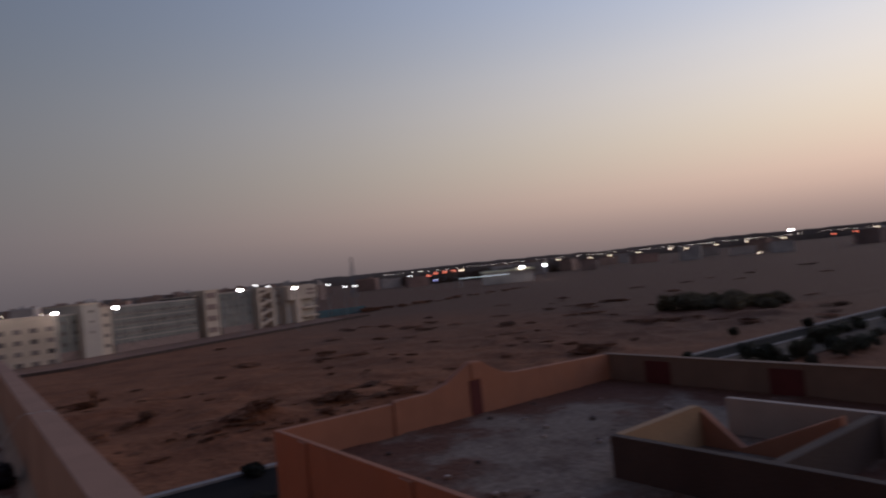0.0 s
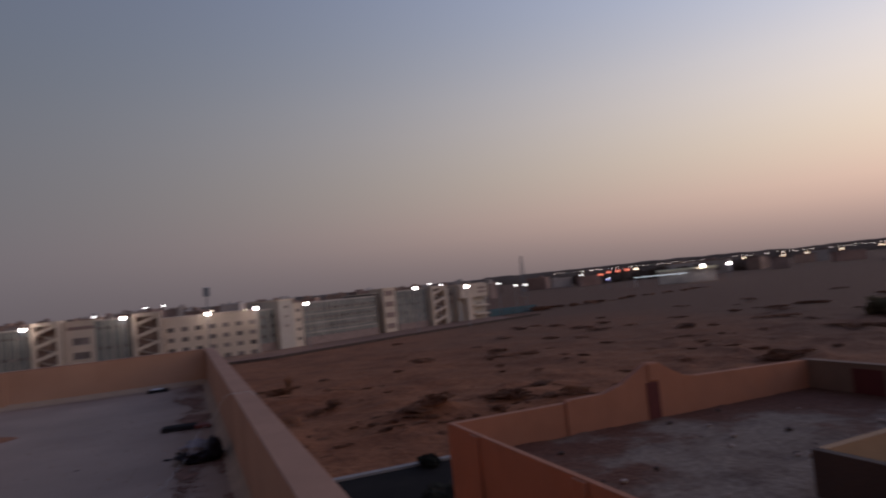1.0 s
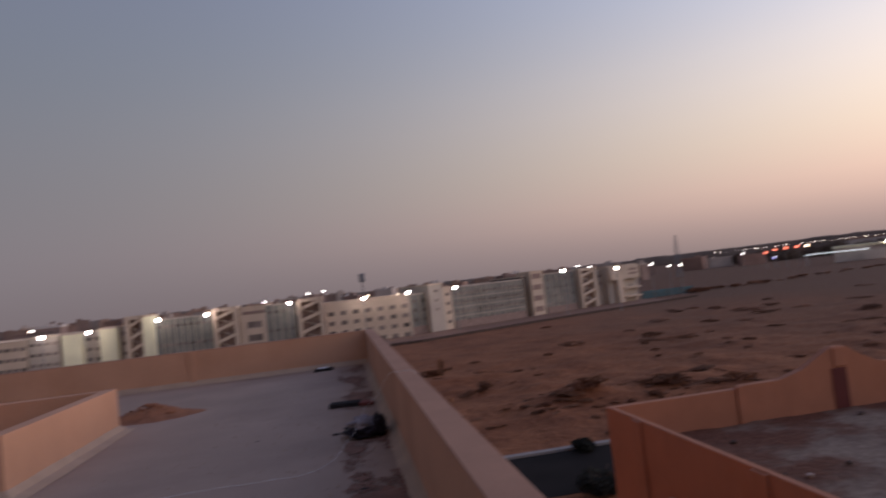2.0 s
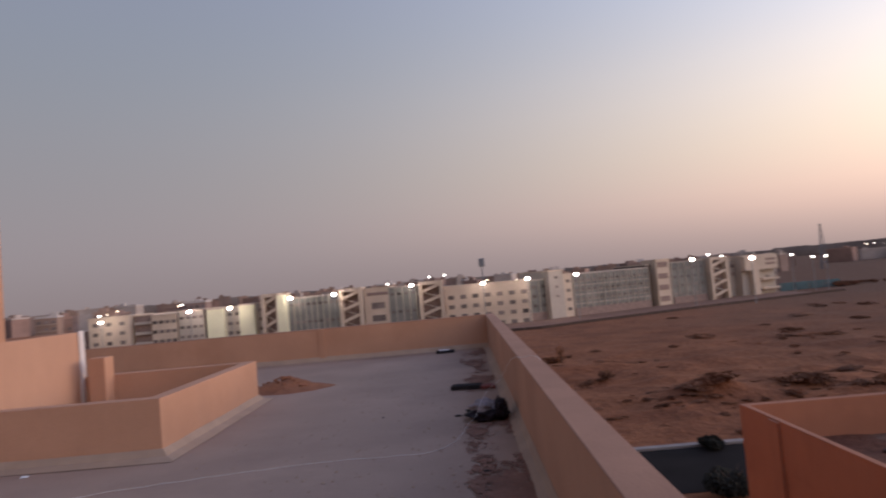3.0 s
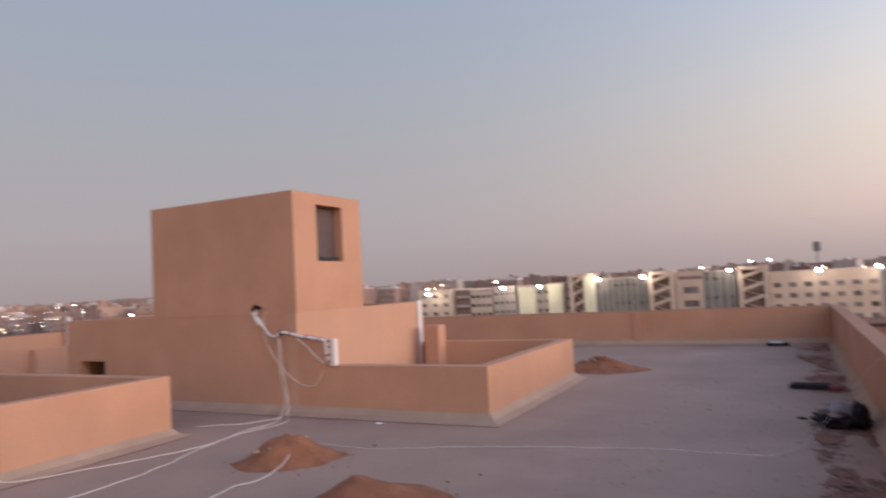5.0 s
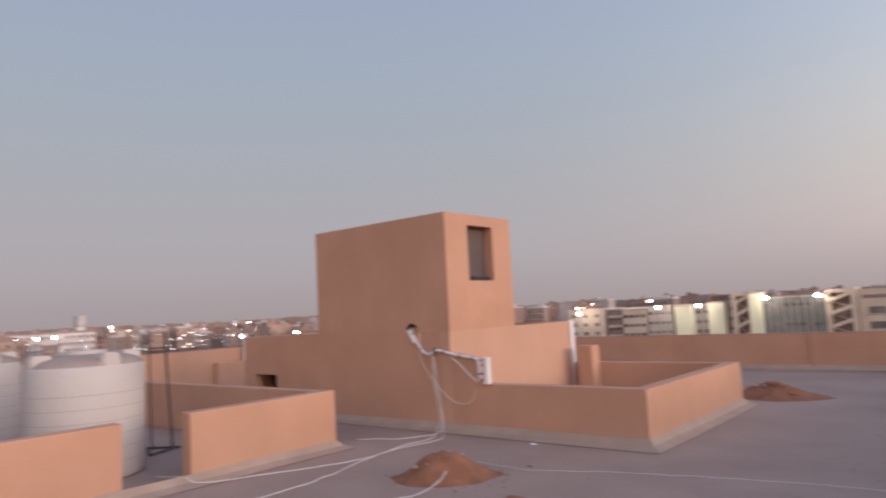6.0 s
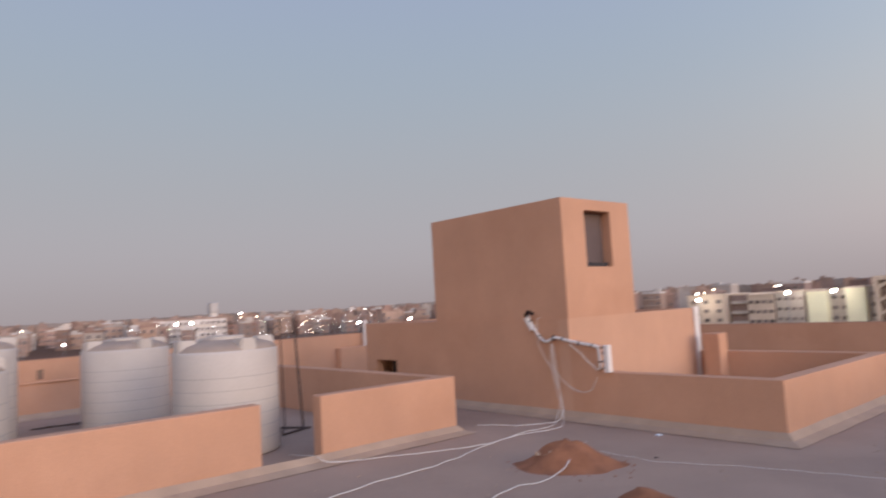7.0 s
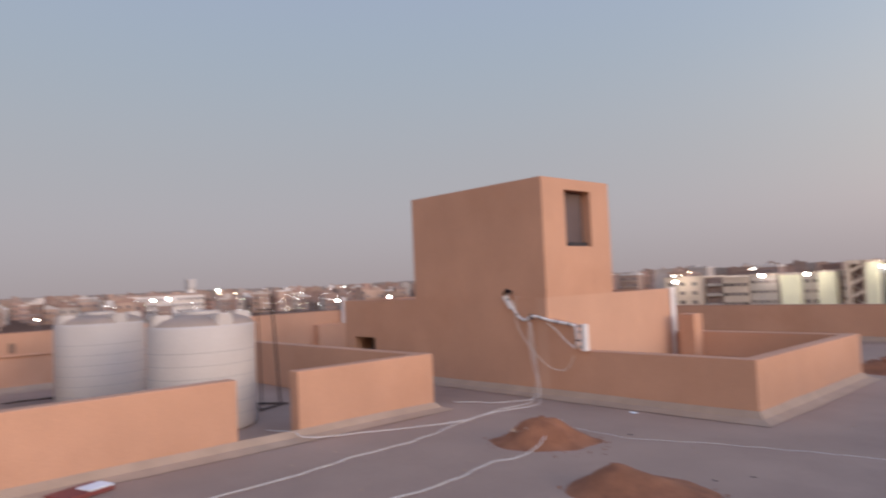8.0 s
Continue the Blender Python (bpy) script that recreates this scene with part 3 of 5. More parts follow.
# ---- water tanks ----
def water_tank(m):
    r, h = 0.71, 1.40
    tank = empty("water_tank", m, "round off-white plastic water tank with moulded seams", "water tank", "roof water tanks")
    bm = bmesh.new()
    sides, prof = 56, [(r * 0.97, 0), (r, 0.03), (r, h * 0.5), (r, h - 0.03)]
    prof += [(r * 0.985, h)]
    rings = [[bm.verts.new((pr * math.cos(2 * math.pi * s / sides), pr * math.sin(2 * math.pi * s / sides), z)) for s in range(sides)] for pr, z in prof]
    for p, q in zip(rings, rings[1:]):
        for s in range(sides):
            bm.faces.new((p[s], p[(s + 1) % sides], q[(s + 1) % sides], q[s]))
    bm.faces.new(rings[0][::-1]), bm.faces.new(rings[-1])
    part("shell", bm, TANK, tank, smooth=True)
    bm = bmesh.new()
    prof = [(r * 0.984, h + 0.001), (r * 0.95, h + 0.035), (r * 0.86, h + 0.075), (r * 0.66, h + 0.115), (r * 0.42, h + 0.138), (r * 0.30, h + 0.142)]
    rings = [[bm.verts.new((pr * math.cos(2 * math.pi * s / sides), pr * math.sin(2 * math.pi * s / sides), z)) for s in range(sides)] for pr, z in prof]
    for p, q in zip(rings, rings[1:]):
        for s in range(sides):
            bm.faces.new((p[s], p[(s + 1) % sides], q[(s + 1) % sides], q[s]))
    bm.faces.new(rings[-1])
    part("dome", bm, DUSTY, tank, "dust-covered domed top", smooth=True)
    bm = bmesh.new()
    tube(bm, [(0, 0, h + 0.12), (0, 0, h + 0.185)], r * 0.36, 24)
    part("lid", bm, TANK, tank, smooth=False)
    for k in range(4):
        bm = bmesh.new()
        for v in box(bm, r * 0.62, r * 0.985, -0.13, 0.13, h - 0.06, h + 0.155):
            if v.co.z > h:
                v.co.y *= 0.85
        bmesh.ops.bevel(bm, geom=bm.edges[:], offset=0.025, segments=2, affect="EDGES")
        bmesh.ops.rotate(bm, cent=(0, 0, 0), matrix=Matrix.Rotation(radians(90 * k - 20), 3, "Z"), verts=bm.verts[:])
        part("lug", bm, TANK, tank)
    for k in range(1, 7):
        bm = bmesh.new()
        z = 0.03 + k * (h - 0.06) / 8 + 0.02
        ring = [(0.99 * r, z - 0.004), (1.003 * r, z - 0.004), (1.003 * r, z + 0.004), (0.99 * r, z + 0.004)]
        rr = [[bm.verts.new((a * math.cos(2 * math.pi * s / 48), a * math.sin(2 * math.pi * s / 48), zz)) for s in range(48)] for a, zz in ring]
        for i in range(4):
            p, q = rr[i], rr[(i + 1) % 4]
            for s in range(48):
                bm.faces.new((p[s], p[(s + 1) % 48], q[(s + 1) % 48], q[s]))
        part("seam", bm, SEAM, tank, "grimy seam")
    return tank


first_tank = water_tank(pose(-10.54, 4.0, 0, 0, 0, 23))
for x, y, r in ((-14.04, 3.65, 31), (-10.3, 0.68, 97)):
    copy_thing(first_tank, pose(x, y, 0, 0, 0, r))
copy_thing(first_tank, pose(-14.36, 1.28, 0, 0, 0, 20) @ Matrix.Scale(1.1, 4))

# iron stand beside the tanks
stand = empty("iron_stand", pose(0, 0, 0), "leaning rusty iron pole frame beside the water tanks", "stand")
for pts in (((-11.22, 5.54, 0.0), (-11.32, 5.485, 1.76)), ((-11.284, 5.25, 0.0), (-11.384, 5.267, 1.77)), ((-11.37, 5.26, 1.52), (-11.30, 5.50, 1.52))):
    bm = bmesh.new()
    tube(bm, pts, 0.019 if pts[0][1] > 5.3 else 0.012)
    part("pole", bm, IRON, stand)
for pts in (((-11.47, 5.26, 0.02), (-11.04, 5.57, 0.02)), ((-10.86, 5.0, 0.02), (-11.1, 5.56, 0.02)), ((-11.47, 5.24, 0.02), (-10.84, 5.02, 0.02))):
    bm = bmesh.new()
    tube(bm, pts, 0.015)
    part("foot", bm, IRON, stand)
frame_rods = empty("rod_frame", pose(-15.45, 2.95, 0.012), "dark bent iron rod frame lying by the tanks", "iron frame")
for pts in (((-0.2, -0.5, 0), (-0.2, 0.42, 0)), ((-0.2, 0.42, 0), (0.18, 0.46, 0.02)), ((0.18, 0.46, 0.02), (0.2, -0.35, 0.06))):
    bm = bmesh.new()
    tube(bm, pts, 0.014)
    part("rod", bm, IRON, frame_rods)

# ---- pipes and cables on the stair block ----
pipe = empty("conduit_pipe", pose(0, 0, 0), "white plastic conduit with black tape on the stair block", "pipe")
line = smooth_line([(-8.80, 8.37, 1.60), (-8.66, 8.36, 1.38), (-8.50, 8.35, 1.21), (-8.38, 8.35, 1.18), (-8.22, 8.35, 1.24), (-7.86, 8.35, 1.17), (-7.48, 8.35, 1.115), (-7.415, 8.345, 1.05), (-7.40, 8.345, 0.78)], 5)
bm = bmesh.new()
tube(bm, line, 0.023, 10)
part("tube", bm, WHITE_PVC, pipe, smooth=True)
bm = bmesh.new()
tube(bm, [(-8.83, 8.37, 1.56), (-8.70, 8.365, 1.36)], 0.038, 10)
part("sleeve", bm, WHITE_PVC, pipe)
for k in (2, 8, 12, 19, 22, 26, 29, 33, 38):
    bm = bmesh.new()
    tube(bm, [line[k], line[k] + (line[k + 1] - line[k]) * 0.3], 0.027 if k != 19 else 0.045, 10)
    part("tape", bm, DARK_WOOD, pipe, "dark brown tape wrap")
bm = bmesh.new()
tube(bm, [(-8.80, 8.33, 1.60), (-8.72, 8.30, 1.66), (-8.64, 8.33, 1.62)], 0.03, 8)
part("tape", bm, BLACK, pipe, "black tape knot")
box_ob = empty("cable_channel", pose(0, 0, 0), "white plastic upright cable channel with clips", "cable channel")
part("channel", boxed(-7.33, -7.245, 8.33, 8.42, 0.735, 1.13, 0.008), WHITE_PVC, box_ob)
for z in (0.80, 0.90, 1.02, 1.10):
    part("clip", boxed(-7.352, -7.325, 8.325, 8.37, z - 0.02, z + 0.015, 0.005), BLACK, box_ob, "black clip")
down = empty("downpipe", pose(0, 0, 0), "white flat plastic down duct on the end of the orange wall", "pipe")
part("duct", boxed(-8.006, -7.975, 12.17, 12.335, 0.02, 1.55, 0.012), WHITE_PVC, down)
for z in (0.4, 1.3):
    part("bracket", boxed(-8.004, -7.97, 12.165, 12.34, z, z + 0.035, 0.004), WHITE_PVC, down)
bm = bmesh.new()
tube(bm, [(-17.06, 10.73, 0.0), (-17.06, 10.73, 1.55)], 0.06, 10)
thing("vent_pipe", bm, WHITE_PVC, "white plastic vent pipe by the west parapet", "pipe")


def cable(pts, label, r=0.0055):
    line = smooth_line(pts, 9)
    for i, p in enumerate(line[1:-1]):
        p += Vector((noise.noise((p.x * 4, p.y * 4, 1 + p.z)), noise.noise((p.x * 4, p.y * 4, 7 + p.z)) * (1 if p.z < 0.02 else 0.2), 0)) * 0.045
    bm = bmesh.new()
    tube(bm, line, r, 6)
    return thing("cable", bm, CABLE, label, "cable", "white cables on the roof", smooth=True)


HANG = "white cable hanging down the stair block wall"
cable([(-8.52, 8.36, 1.56), (-8.60, 8.37, 1.50), (-8.58, 8.36, 1.1), (-8.30, 8.36, 0.72), (-7.95, 8.36, 0.46), (-7.65, 8.36, 0.45), (-7.5, 8.36, 0.66)], HANG)
cable([(-8.34, 8.35, 1.16), (-8.32, 8.34, 0.8), (-8.24, 8.32, 0.45), (-8.05, 8.20, 0.12), (-8.0, 7.95, 0.03), (-8.3, 7.55, 0.012), (-8.9, 7.2, 0.012)], HANG)
cable([(-8.31, 8.35, 1.15), (-8.27, 8.34, 0.7), (-8.18, 8.33, 0.35), (-8.12, 8.15, 0.08), (-7.9, 7.75, 0.012), (-7.92, 7.2, 0.012), (-7.82, 6.2, 0.012),
       (-8.3, 5.1, 0.012), (-8.50, 4.42, 0.05), (-8.75, 4.36, 0.09), (-9.47, 4.39, 0.012)], "white cable running along the roof floor")
cable([(-8.29, 8.35, 1.14), (-8.2, 8.33, 0.5), (-7.95, 8.1, 0.06), (-7.72, 7.7, 0.012), (-7.85, 6.9, 0.012), (-7.7, 6.1, 0.012), (-7.47, 5.31, 0.012),
       (-7.4, 4.2, 0.012), (-7.25, 3.03, 0.012), (-7.4, 1.0, 0.012)], "white cable running along the roof floor")
cable([(-7.95, 8.35, 1.14), (-7.7, 8.35, 0.95), (-7.46, 8.34, 0.76)], HANG, 0.009)
cable([(-6.45, 6.66, 0.13), (-6.2, 6.2, 0.18), (-6.04, 5.61, 0.02), (-6.1, 5.0, 0.012), (-5.95, 4.19, 0.012), (-6.1, 3.0, 0.012)], "white cable over the sand heap")
cable([(-6.3, 6.72, 0.04), (-5.56, 6.78, 0.012), (-4.47, 7.16, 0.012), (-2.76, 7.53, 0.012), (-1.53, 7.59, 0.012), (-1.15, 8.3, 0.03), (-0.80, 9.3, 0.30),
       (-0.60, 9.0, 0.55), (-0.50, 8.25, 0.86), (-0.42, 8.04, 0.895), (-0.22, 7.80, 0.89), (-0.19, 7.75, 0.5)], "thin white cable over the floor and parapet", 0.0025)


# ---- sand heaps, litter, bags ----
def heap(cx, cy, rx, ry, h, turn, seed, label, rough=0.12, skew=0.0):
    bm = bmesh.new()
    rings, sides = 12, 36
    top = bm.verts.new((cx - skew * math.cos(turn), cy - skew * math.sin(turn), h))
    rows = []
    for i in range(1, rings + 1):
        f = i / rings
        row = []
        for s in range(sides):
            a = 2 * math.pi * s / sides
            edge = 1 + 0.28 * noise.noise((math.cos(a) * 1.3, math.sin(a) * 1.3, seed))
            x, y = rx * f * edge * math.cos(a) - skew * (1 - f), ry * f * edge * math.sin(a)
            z = h * (1 - f * f) ** 2.3 * (0.85 + 0.35 * noise.noise((x * 3.1, y * 3.1, seed + 3))) + rough * h * noise.noise((x * 6, y * 6, seed)) * (1 - f * 0.8)
            if i == rings:
                z = -0.015
            c, sn = math.cos(turn), math.sin(turn)
            row.append(bm.verts.new((cx + x * c - y * sn, cy + x * sn + y * c, z)))
        rows.append(row)
    for s in range(sides):
        bm.faces.new((top, rows[0][s], rows[0][(s + 1) % sides]))
        for p, q in zip(rows, rows[1:]):
            bm.faces.new((p[s], q[s], q[(s + 1) % sides], p[(s + 1) % sides]))
    return thing("sand_mound", bm, SAND, label, "sand heap", "sand heaps", smooth=True)


heap(-6.28, 6.10, 0.66, 0.46, 0.30, 0.5, 2.0, "low heap of orange sand with a cable across it")
heap(-4.58, 5.27, 0.70, 0.46, 0.22, 0.53, 5.0, "smooth heap of orange sand on the roof floor", 0.12, 0.2)
heap(-4.62, 13.5, 1.0, 0.6, 0.24, 0.2, 14.0, "heap of orange sand and soil behind the low wall", 0.42)
rng = random.Random(4)
for k in range(7):
    bm = bmesh.new()
    bmesh.ops.create_icosphere(bm, subdivisions=1, radius=rng.uniform(0.015, 0.032))
    for v in bm.verts:
        v.co = v.co * rng.uniform(0.6, 1.3)
    x, y = -6.43 + rng.uniform(-0.09, 0.09), 5.88 + rng.uniform(-0.05, 0.05)
    bmesh.ops.translate(bm, vec=(x, y, 0.135 + rng.uniform(-0.015, 0.02)), verts=bm.verts[:])
    thing("plaster_lump", bm, SKIRT, "pale plaster lump in the sand heap", "rubble", "lumps in the sand")

for k in range(60):
    bm = bmesh.new()
    bmesh.ops.create_icosphere(bm, subdivisions=1, radius=rng.uniform(0.015, 0.045))
    for v in bm.verts:
        v.co = v.co * rng.uniform(0.6, 1.2)
    a, q = rng.uniform(0, 6.28), rng.uniform(0.1, 0.75)
    bmesh.ops.translate(bm, vec=(-4.7 + 0.75 * q * math.cos(a), 13.5 + 0.5 * q * math.sin(a), 0.015 + 0.23 * (1 - q * q) ** 2), verts=bm.verts[:])
    thing("soil_clod", bm, SAND, "rough clod of reddish soil on the heap", "soil clod", "clods on the heap")

for k in range(64):
    cx, cy = ((-6.28, 6.10), (-4.58, 5.27))[k % 2]
    bm = bmesh.new()
    bmesh.ops.create_icosphere(bm, subdivisions=1, radius=rng.uniform(0.005, 0.013))
    for v in bm.verts:
        v.co = v.co * rng.uniform(0.6, 1.2)
    a, q = rng.uniform(-2.6, 1.6), rng.uniform(0.85, 1.3)
    bmesh.ops.translate(bm, vec=(cx + 0.66 * q * math.cos(a), cy + 0.46 * q * math.sin(a), 0.008), verts=bm.verts[:])
    thing("soil_clod", bm, SAND, "small crumb of orange soil beside the sand heap", "soil clod", "crumbs round the heaps")

# soil spilt along the parapet, thinning to crumbs at its edge
bm = bmesh.new()
made = {}
rng = random.Random(19)
for j in range(640):
    for i in range(30):
        x, y = -1.20 + i * 0.025, 2.2 + j * 0.025
        wide = 0.27 if y < 8.9 else (0.05 if y < 13.5 else 0.28)
        v = 0.8 * noise.fractal((x * 1.7, y * 0.6, 5), 1.0, 2.0, 6) + 0.25 * noise.noise((x * 8, y * 6, 2)) - 1.0 * abs(x + (0.74 if y < 13.5 else 0.86)) + wide
        if v < rng.uniform(0.0, 0.26):
            continue
        quad = []
        for a, b in ((i, j), (i + 1, j), (i + 1, j + 1), (i, j + 1)):
            if (a, b) not in made:
                px, py = -1.20 + a * 0.025, 2.2 + b * 0.025
                made[a, b] = bm.verts.new((px + 0.02 * noise.noise((px * 9, py * 9, 1)), py + 0.02 * noise.noise((px * 9, py * 9, 6)), 0.006 + 0.012 * abs(noise.noise((px * 7, py * 7, 2)))))
            quad.append(made[a, b])
        bm.faces.new(quad)
thing("spilt_soil", bm, RED_SOIL, "thin patches of reddish soil along the parapet", "soil", kind="stuff", smooth=True)


rng = random.Random(8)
vs, fs = [], []
for k in range(900):
    x, y = (rng.uniform(-3.2, -0.6), rng.uniform(3.0, 17.8)) if k < 650 else (rng.uniform(-8.2, -1.0), rng.uniform(3.0, 17.8))
    if -8.0 < x < LX + 0.2 and LY0 - 0.2 < y < LY1 + 0.2:
        continue
    r, a, i = rng.uniform(0.006, 0.02), rng.uniform(0, 6.28), len(vs)
    for q in range(4):
        vs.append((x + r * math.cos(a + q * 1.57) * rng.uniform(0.7, 1.3), y + r * math.sin(a + q * 1.57), 0.003))
    vs.append((x, y, 0.003 + r * 0.8))
    fs += [(i, i + 1, i + 4), (i + 1, i + 2, i + 4), (i + 2, i + 3, i + 4), (i + 3, i, i + 4)]
me = bpy.data.meshes.new("grit")
me.from_pydata(vs, [], fs)
me.materials.append(SKIRT)
tagged(new("grit", me), "scattered pale plaster grit on the roof floor", "grit", kind="stuff")


def crumple(bm, cx, cy, sx, sy, sz, seed, amount=0.35):
    vs = bmesh.ops.create_icosphere(bm, subdivisions=4, radius=1.0)["verts"]
    for v in vs:
        d = v.co.normalized()
        k = 1 + amount * noise.fractal(d * 2.2 + Vector((seed, 0, 0)), 1.0, 2.0, 3) - 0.12 * abs(noise.noise(d * 7 + Vector((seed, 3, 0))))
        v.co = Vector((cx + d.x * sx * k, cy + d.y * sy * k, max(0.0, sz * 0.8 + d.z * sz * k)))


bag = empty("rubbish_bag", pose(0, 0, 0), "crumpled black plastic rubbish bag beside the parapet", "bag")
bm = bmesh.new()
crumple(bm, -0.82, 9.20, 0.27, 0.32, 0.075, 1.0, 0.4)
part("bag_body", bm, BLACK, bag, smooth=True)
bm = bmesh.new()
crumple(bm, -0.86, 9.30, 0.19, 0.27, 0.125, 4.0, 0.4)
part("sheet", bm, GREY_CLOTH, bag, "grey folded sheet on top", smooth=True)
bm = bmesh.new()
crumple(bm, -0.645, 9.10, 0.085, 0.24, 0.15, 7.0, 0.4)
part("gathered_neck", bm, BLACK, bag, "gathered black edge of the bag", smooth=True)
timber = empty("timber_offcut", pose(0, 0, 0), "dark timber offcut with a red end on the floor", "board")
bm = boxed(-1.34, -0.82, 11.60, 11.86, 0.0, 0.07, 0.012)
bmesh.ops.rotate(bm, cent=(-1, 11.7, 0), matrix=Matrix.Rotation(radians(-9), 3, "Z"), verts=bm.verts[:])
part("board", bm, DARK_WOOD, timber)
bm = boxed(-0.84, -0.60, 11.52, 11.72, 0.005, 0.06, 0.015)
part("red_end", bm, RED_CARD, timber, "dull red cardboard end")
slab = empty("tile_stack", pose(0, 0, 0), "small stack of dark slabs with pale edge", "slabs")
part("slab", boxed(-1.82, -1.34, 17.72, 18.02, 0.0, 0.06, 0.008), DARK_WOOD, slab)
part("slab", boxed(-1.74, -1.48, 17.84, 18.0, 0.06, 0.08, 0.006), PAPER, slab, "pale slab")
card = empty("cardboard_box", pose(-8.38, 1.92, 0, 0, 0, 20), "flattened red and white cardboard box by the low wall", "box")
part("tray", boxed(-0.16, 0.16, -0.24, 0.24, 0.0, 0.05, 0.006), RED_CARD, card)
part("flap", boxed(-0.02, 0.18, -0.02, 0.22, 0.052, 0.07, 0.004), PAPER, card, "white flap")
for x, y, s, m, lab in ((-6.34, 8.04, 0.035, PAPER, "white scrap of litter"), (-1.22, 9.47, 0.04, BLACK, "small black scrap"), (-0.93, 6.71, 0.035, DARK_WOOD, "dark clod"),
                        (-1.9, 5.2, 0.02, DARK_WOOD, "dark clod"), (-5.7, 6.95, 0.018, DARK_WOOD, "dark clod"), (-4.2, 5.9, 0.013, DARK_WOOD, "dark clod"),
                        (-4.0, 6.2, 0.013, DARK_WOOD, "dark clod"), (-2.3, 9.8, 0.016, DARK_WOOD, "dark clod")):
    bm = bmesh.new()
    bmesh.ops.create_icosphere(bm, subdivisions=2, radius=s)
    for v in bm.verts:
        v.co = Vector((v.co.x * (1.5 + noise.noise(v.co * 20)), v.co.y, max(0, v.co.z * 0.5))) + Vector((x, y, 0))
    thing("litter_scrap", bm, m, lab + " on the roof floor", "litter", "floor litter")

# ---- neighbouring house with a lower roof ----
VX0, VX1, VY0, VY1, VF, VT = 4.5, 15.5, -6.0, 14.13, -1.99, -1.21
nb = empty("neighbour_house", pose(0, 0, 0), "lower orange neighbouring house with a rubble-strewn flat roof", "house")
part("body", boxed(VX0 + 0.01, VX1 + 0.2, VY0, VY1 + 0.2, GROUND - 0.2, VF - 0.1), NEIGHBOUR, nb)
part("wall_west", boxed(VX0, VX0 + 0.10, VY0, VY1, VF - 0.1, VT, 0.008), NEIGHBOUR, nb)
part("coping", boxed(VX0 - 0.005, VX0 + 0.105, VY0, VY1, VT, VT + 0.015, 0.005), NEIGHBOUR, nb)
for y in (12.6, 8.7, 4.5):
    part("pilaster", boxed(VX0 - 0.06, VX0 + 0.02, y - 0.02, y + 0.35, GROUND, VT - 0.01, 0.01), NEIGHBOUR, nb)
for y in (10.6, 6.6):
    w = empty("window", pose(0, 0, 0))
    w.parent = nb
    part("pane", boxed(VX0 - 0.008, VX0 + 0.05, y, y + 1.05, -3.9, -2.45), WINDOW, w, "dark window pane")
    for y0, y1, z0, z1 in ((y - 0.07, y, -3.95, -2.40), (y + 1.05, y + 1.12, -3.95, -2.40), (y, y + 1.05, -2.45, -2.40), (y, y + 1.05, -3.95, -3.9)):
        part("frame", boxed(VX0 - 0.03, VX0 + 0.04, y0, y1, z0, z1), BEIGE, w)
# north parapet with a gable over the niche
bm = bmesh.new()
curve = [(VX0, VT), (7.55, VT), (7.62, VT + 0.06), (8.6, VT + 0.06), (9.2, VT + 0.22), (9.75, VT + 0.52), (10.0, VT + 0.64), (10.35, VT + 0.62), (10.7, VT + 0.40), (11.1, VT + 0.2), (11.5, VT + 0.12), (VX1, VT)]
fr = [bm.verts.new((x, VY1, z)) for x, z in curve]
fb = [bm.verts.new((x, VY1, VF - 0.1)) for x, z in curve]
br = [bm.verts.new((x, VY1 + 0.2, z)) for x, z in curve]
bb = [bm.verts.new((x, VY1 + 0.2, VF - 0.1)) for x, z in curve]
for i in range(len(curve) - 1):
    bm.faces.new((fb[i], fb[i + 1], fr[i + 1], fr[i])), bm.faces.new((bb[i + 1], bb[i], br[i], br[i + 1])), bm.faces.new((fr[i], fr[i + 1], br[i + 1], br[i]))
bm.faces.new((fb[0], fr[0], br[0], bb[0])), bm.faces.new((fr[-1], fb[-1], bb[-1], br[-1]))
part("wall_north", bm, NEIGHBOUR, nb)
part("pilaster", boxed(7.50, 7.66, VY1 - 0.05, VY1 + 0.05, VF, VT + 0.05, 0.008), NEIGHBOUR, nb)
part("niche", boxed(9.90, 10.28, VY1 - 0.02, VY1 + 0.05, VF + 0.01, -1.06, 0.004), RED_DOOR, nb, "maroon narrow panel in the gable wall")
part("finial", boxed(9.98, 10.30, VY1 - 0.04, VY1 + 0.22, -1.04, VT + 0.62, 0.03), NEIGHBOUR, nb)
# East parapet faces away from the glow; its shade is in the brown
part("wall_east", boxed(VX1, VX1 + 0.2, VY0, VY1, VF - 0.1, VT, 0.008), SHADED_BROWN, nb, "brown plaster with shade in its colour")
part("coping", boxed(VX1 - 0.02, VX1 + 0.22, VY0, VY1 + 0.2, VT, VT + 0.02, 0.006), SHADED_BROWN, nb)
for y0, y1 in ((11.9, 12.75), (8.1, 8.95)):
    part("panel", boxed(VX1 - 0.03, VX1 + 0.02, y0, y1, VF, VT - 0.12, 0.005), RED_DOOR, nb, "maroon panel in the parapet")
bm = bmesh.new()
n = 46
gridv = [[bm.verts.new((VX0 + 0.08 + (VX1 - VX0 - 0.08) * i / n, VY0 + (VY1 - VY0) * j / n,
                        VF + max(0, 0.06 * noise.fractal((i * 0.22, j * 0.3, 4), 1.0, 2.0, 4)))) for i in range(n + 1)] for j in range(n + 1)]
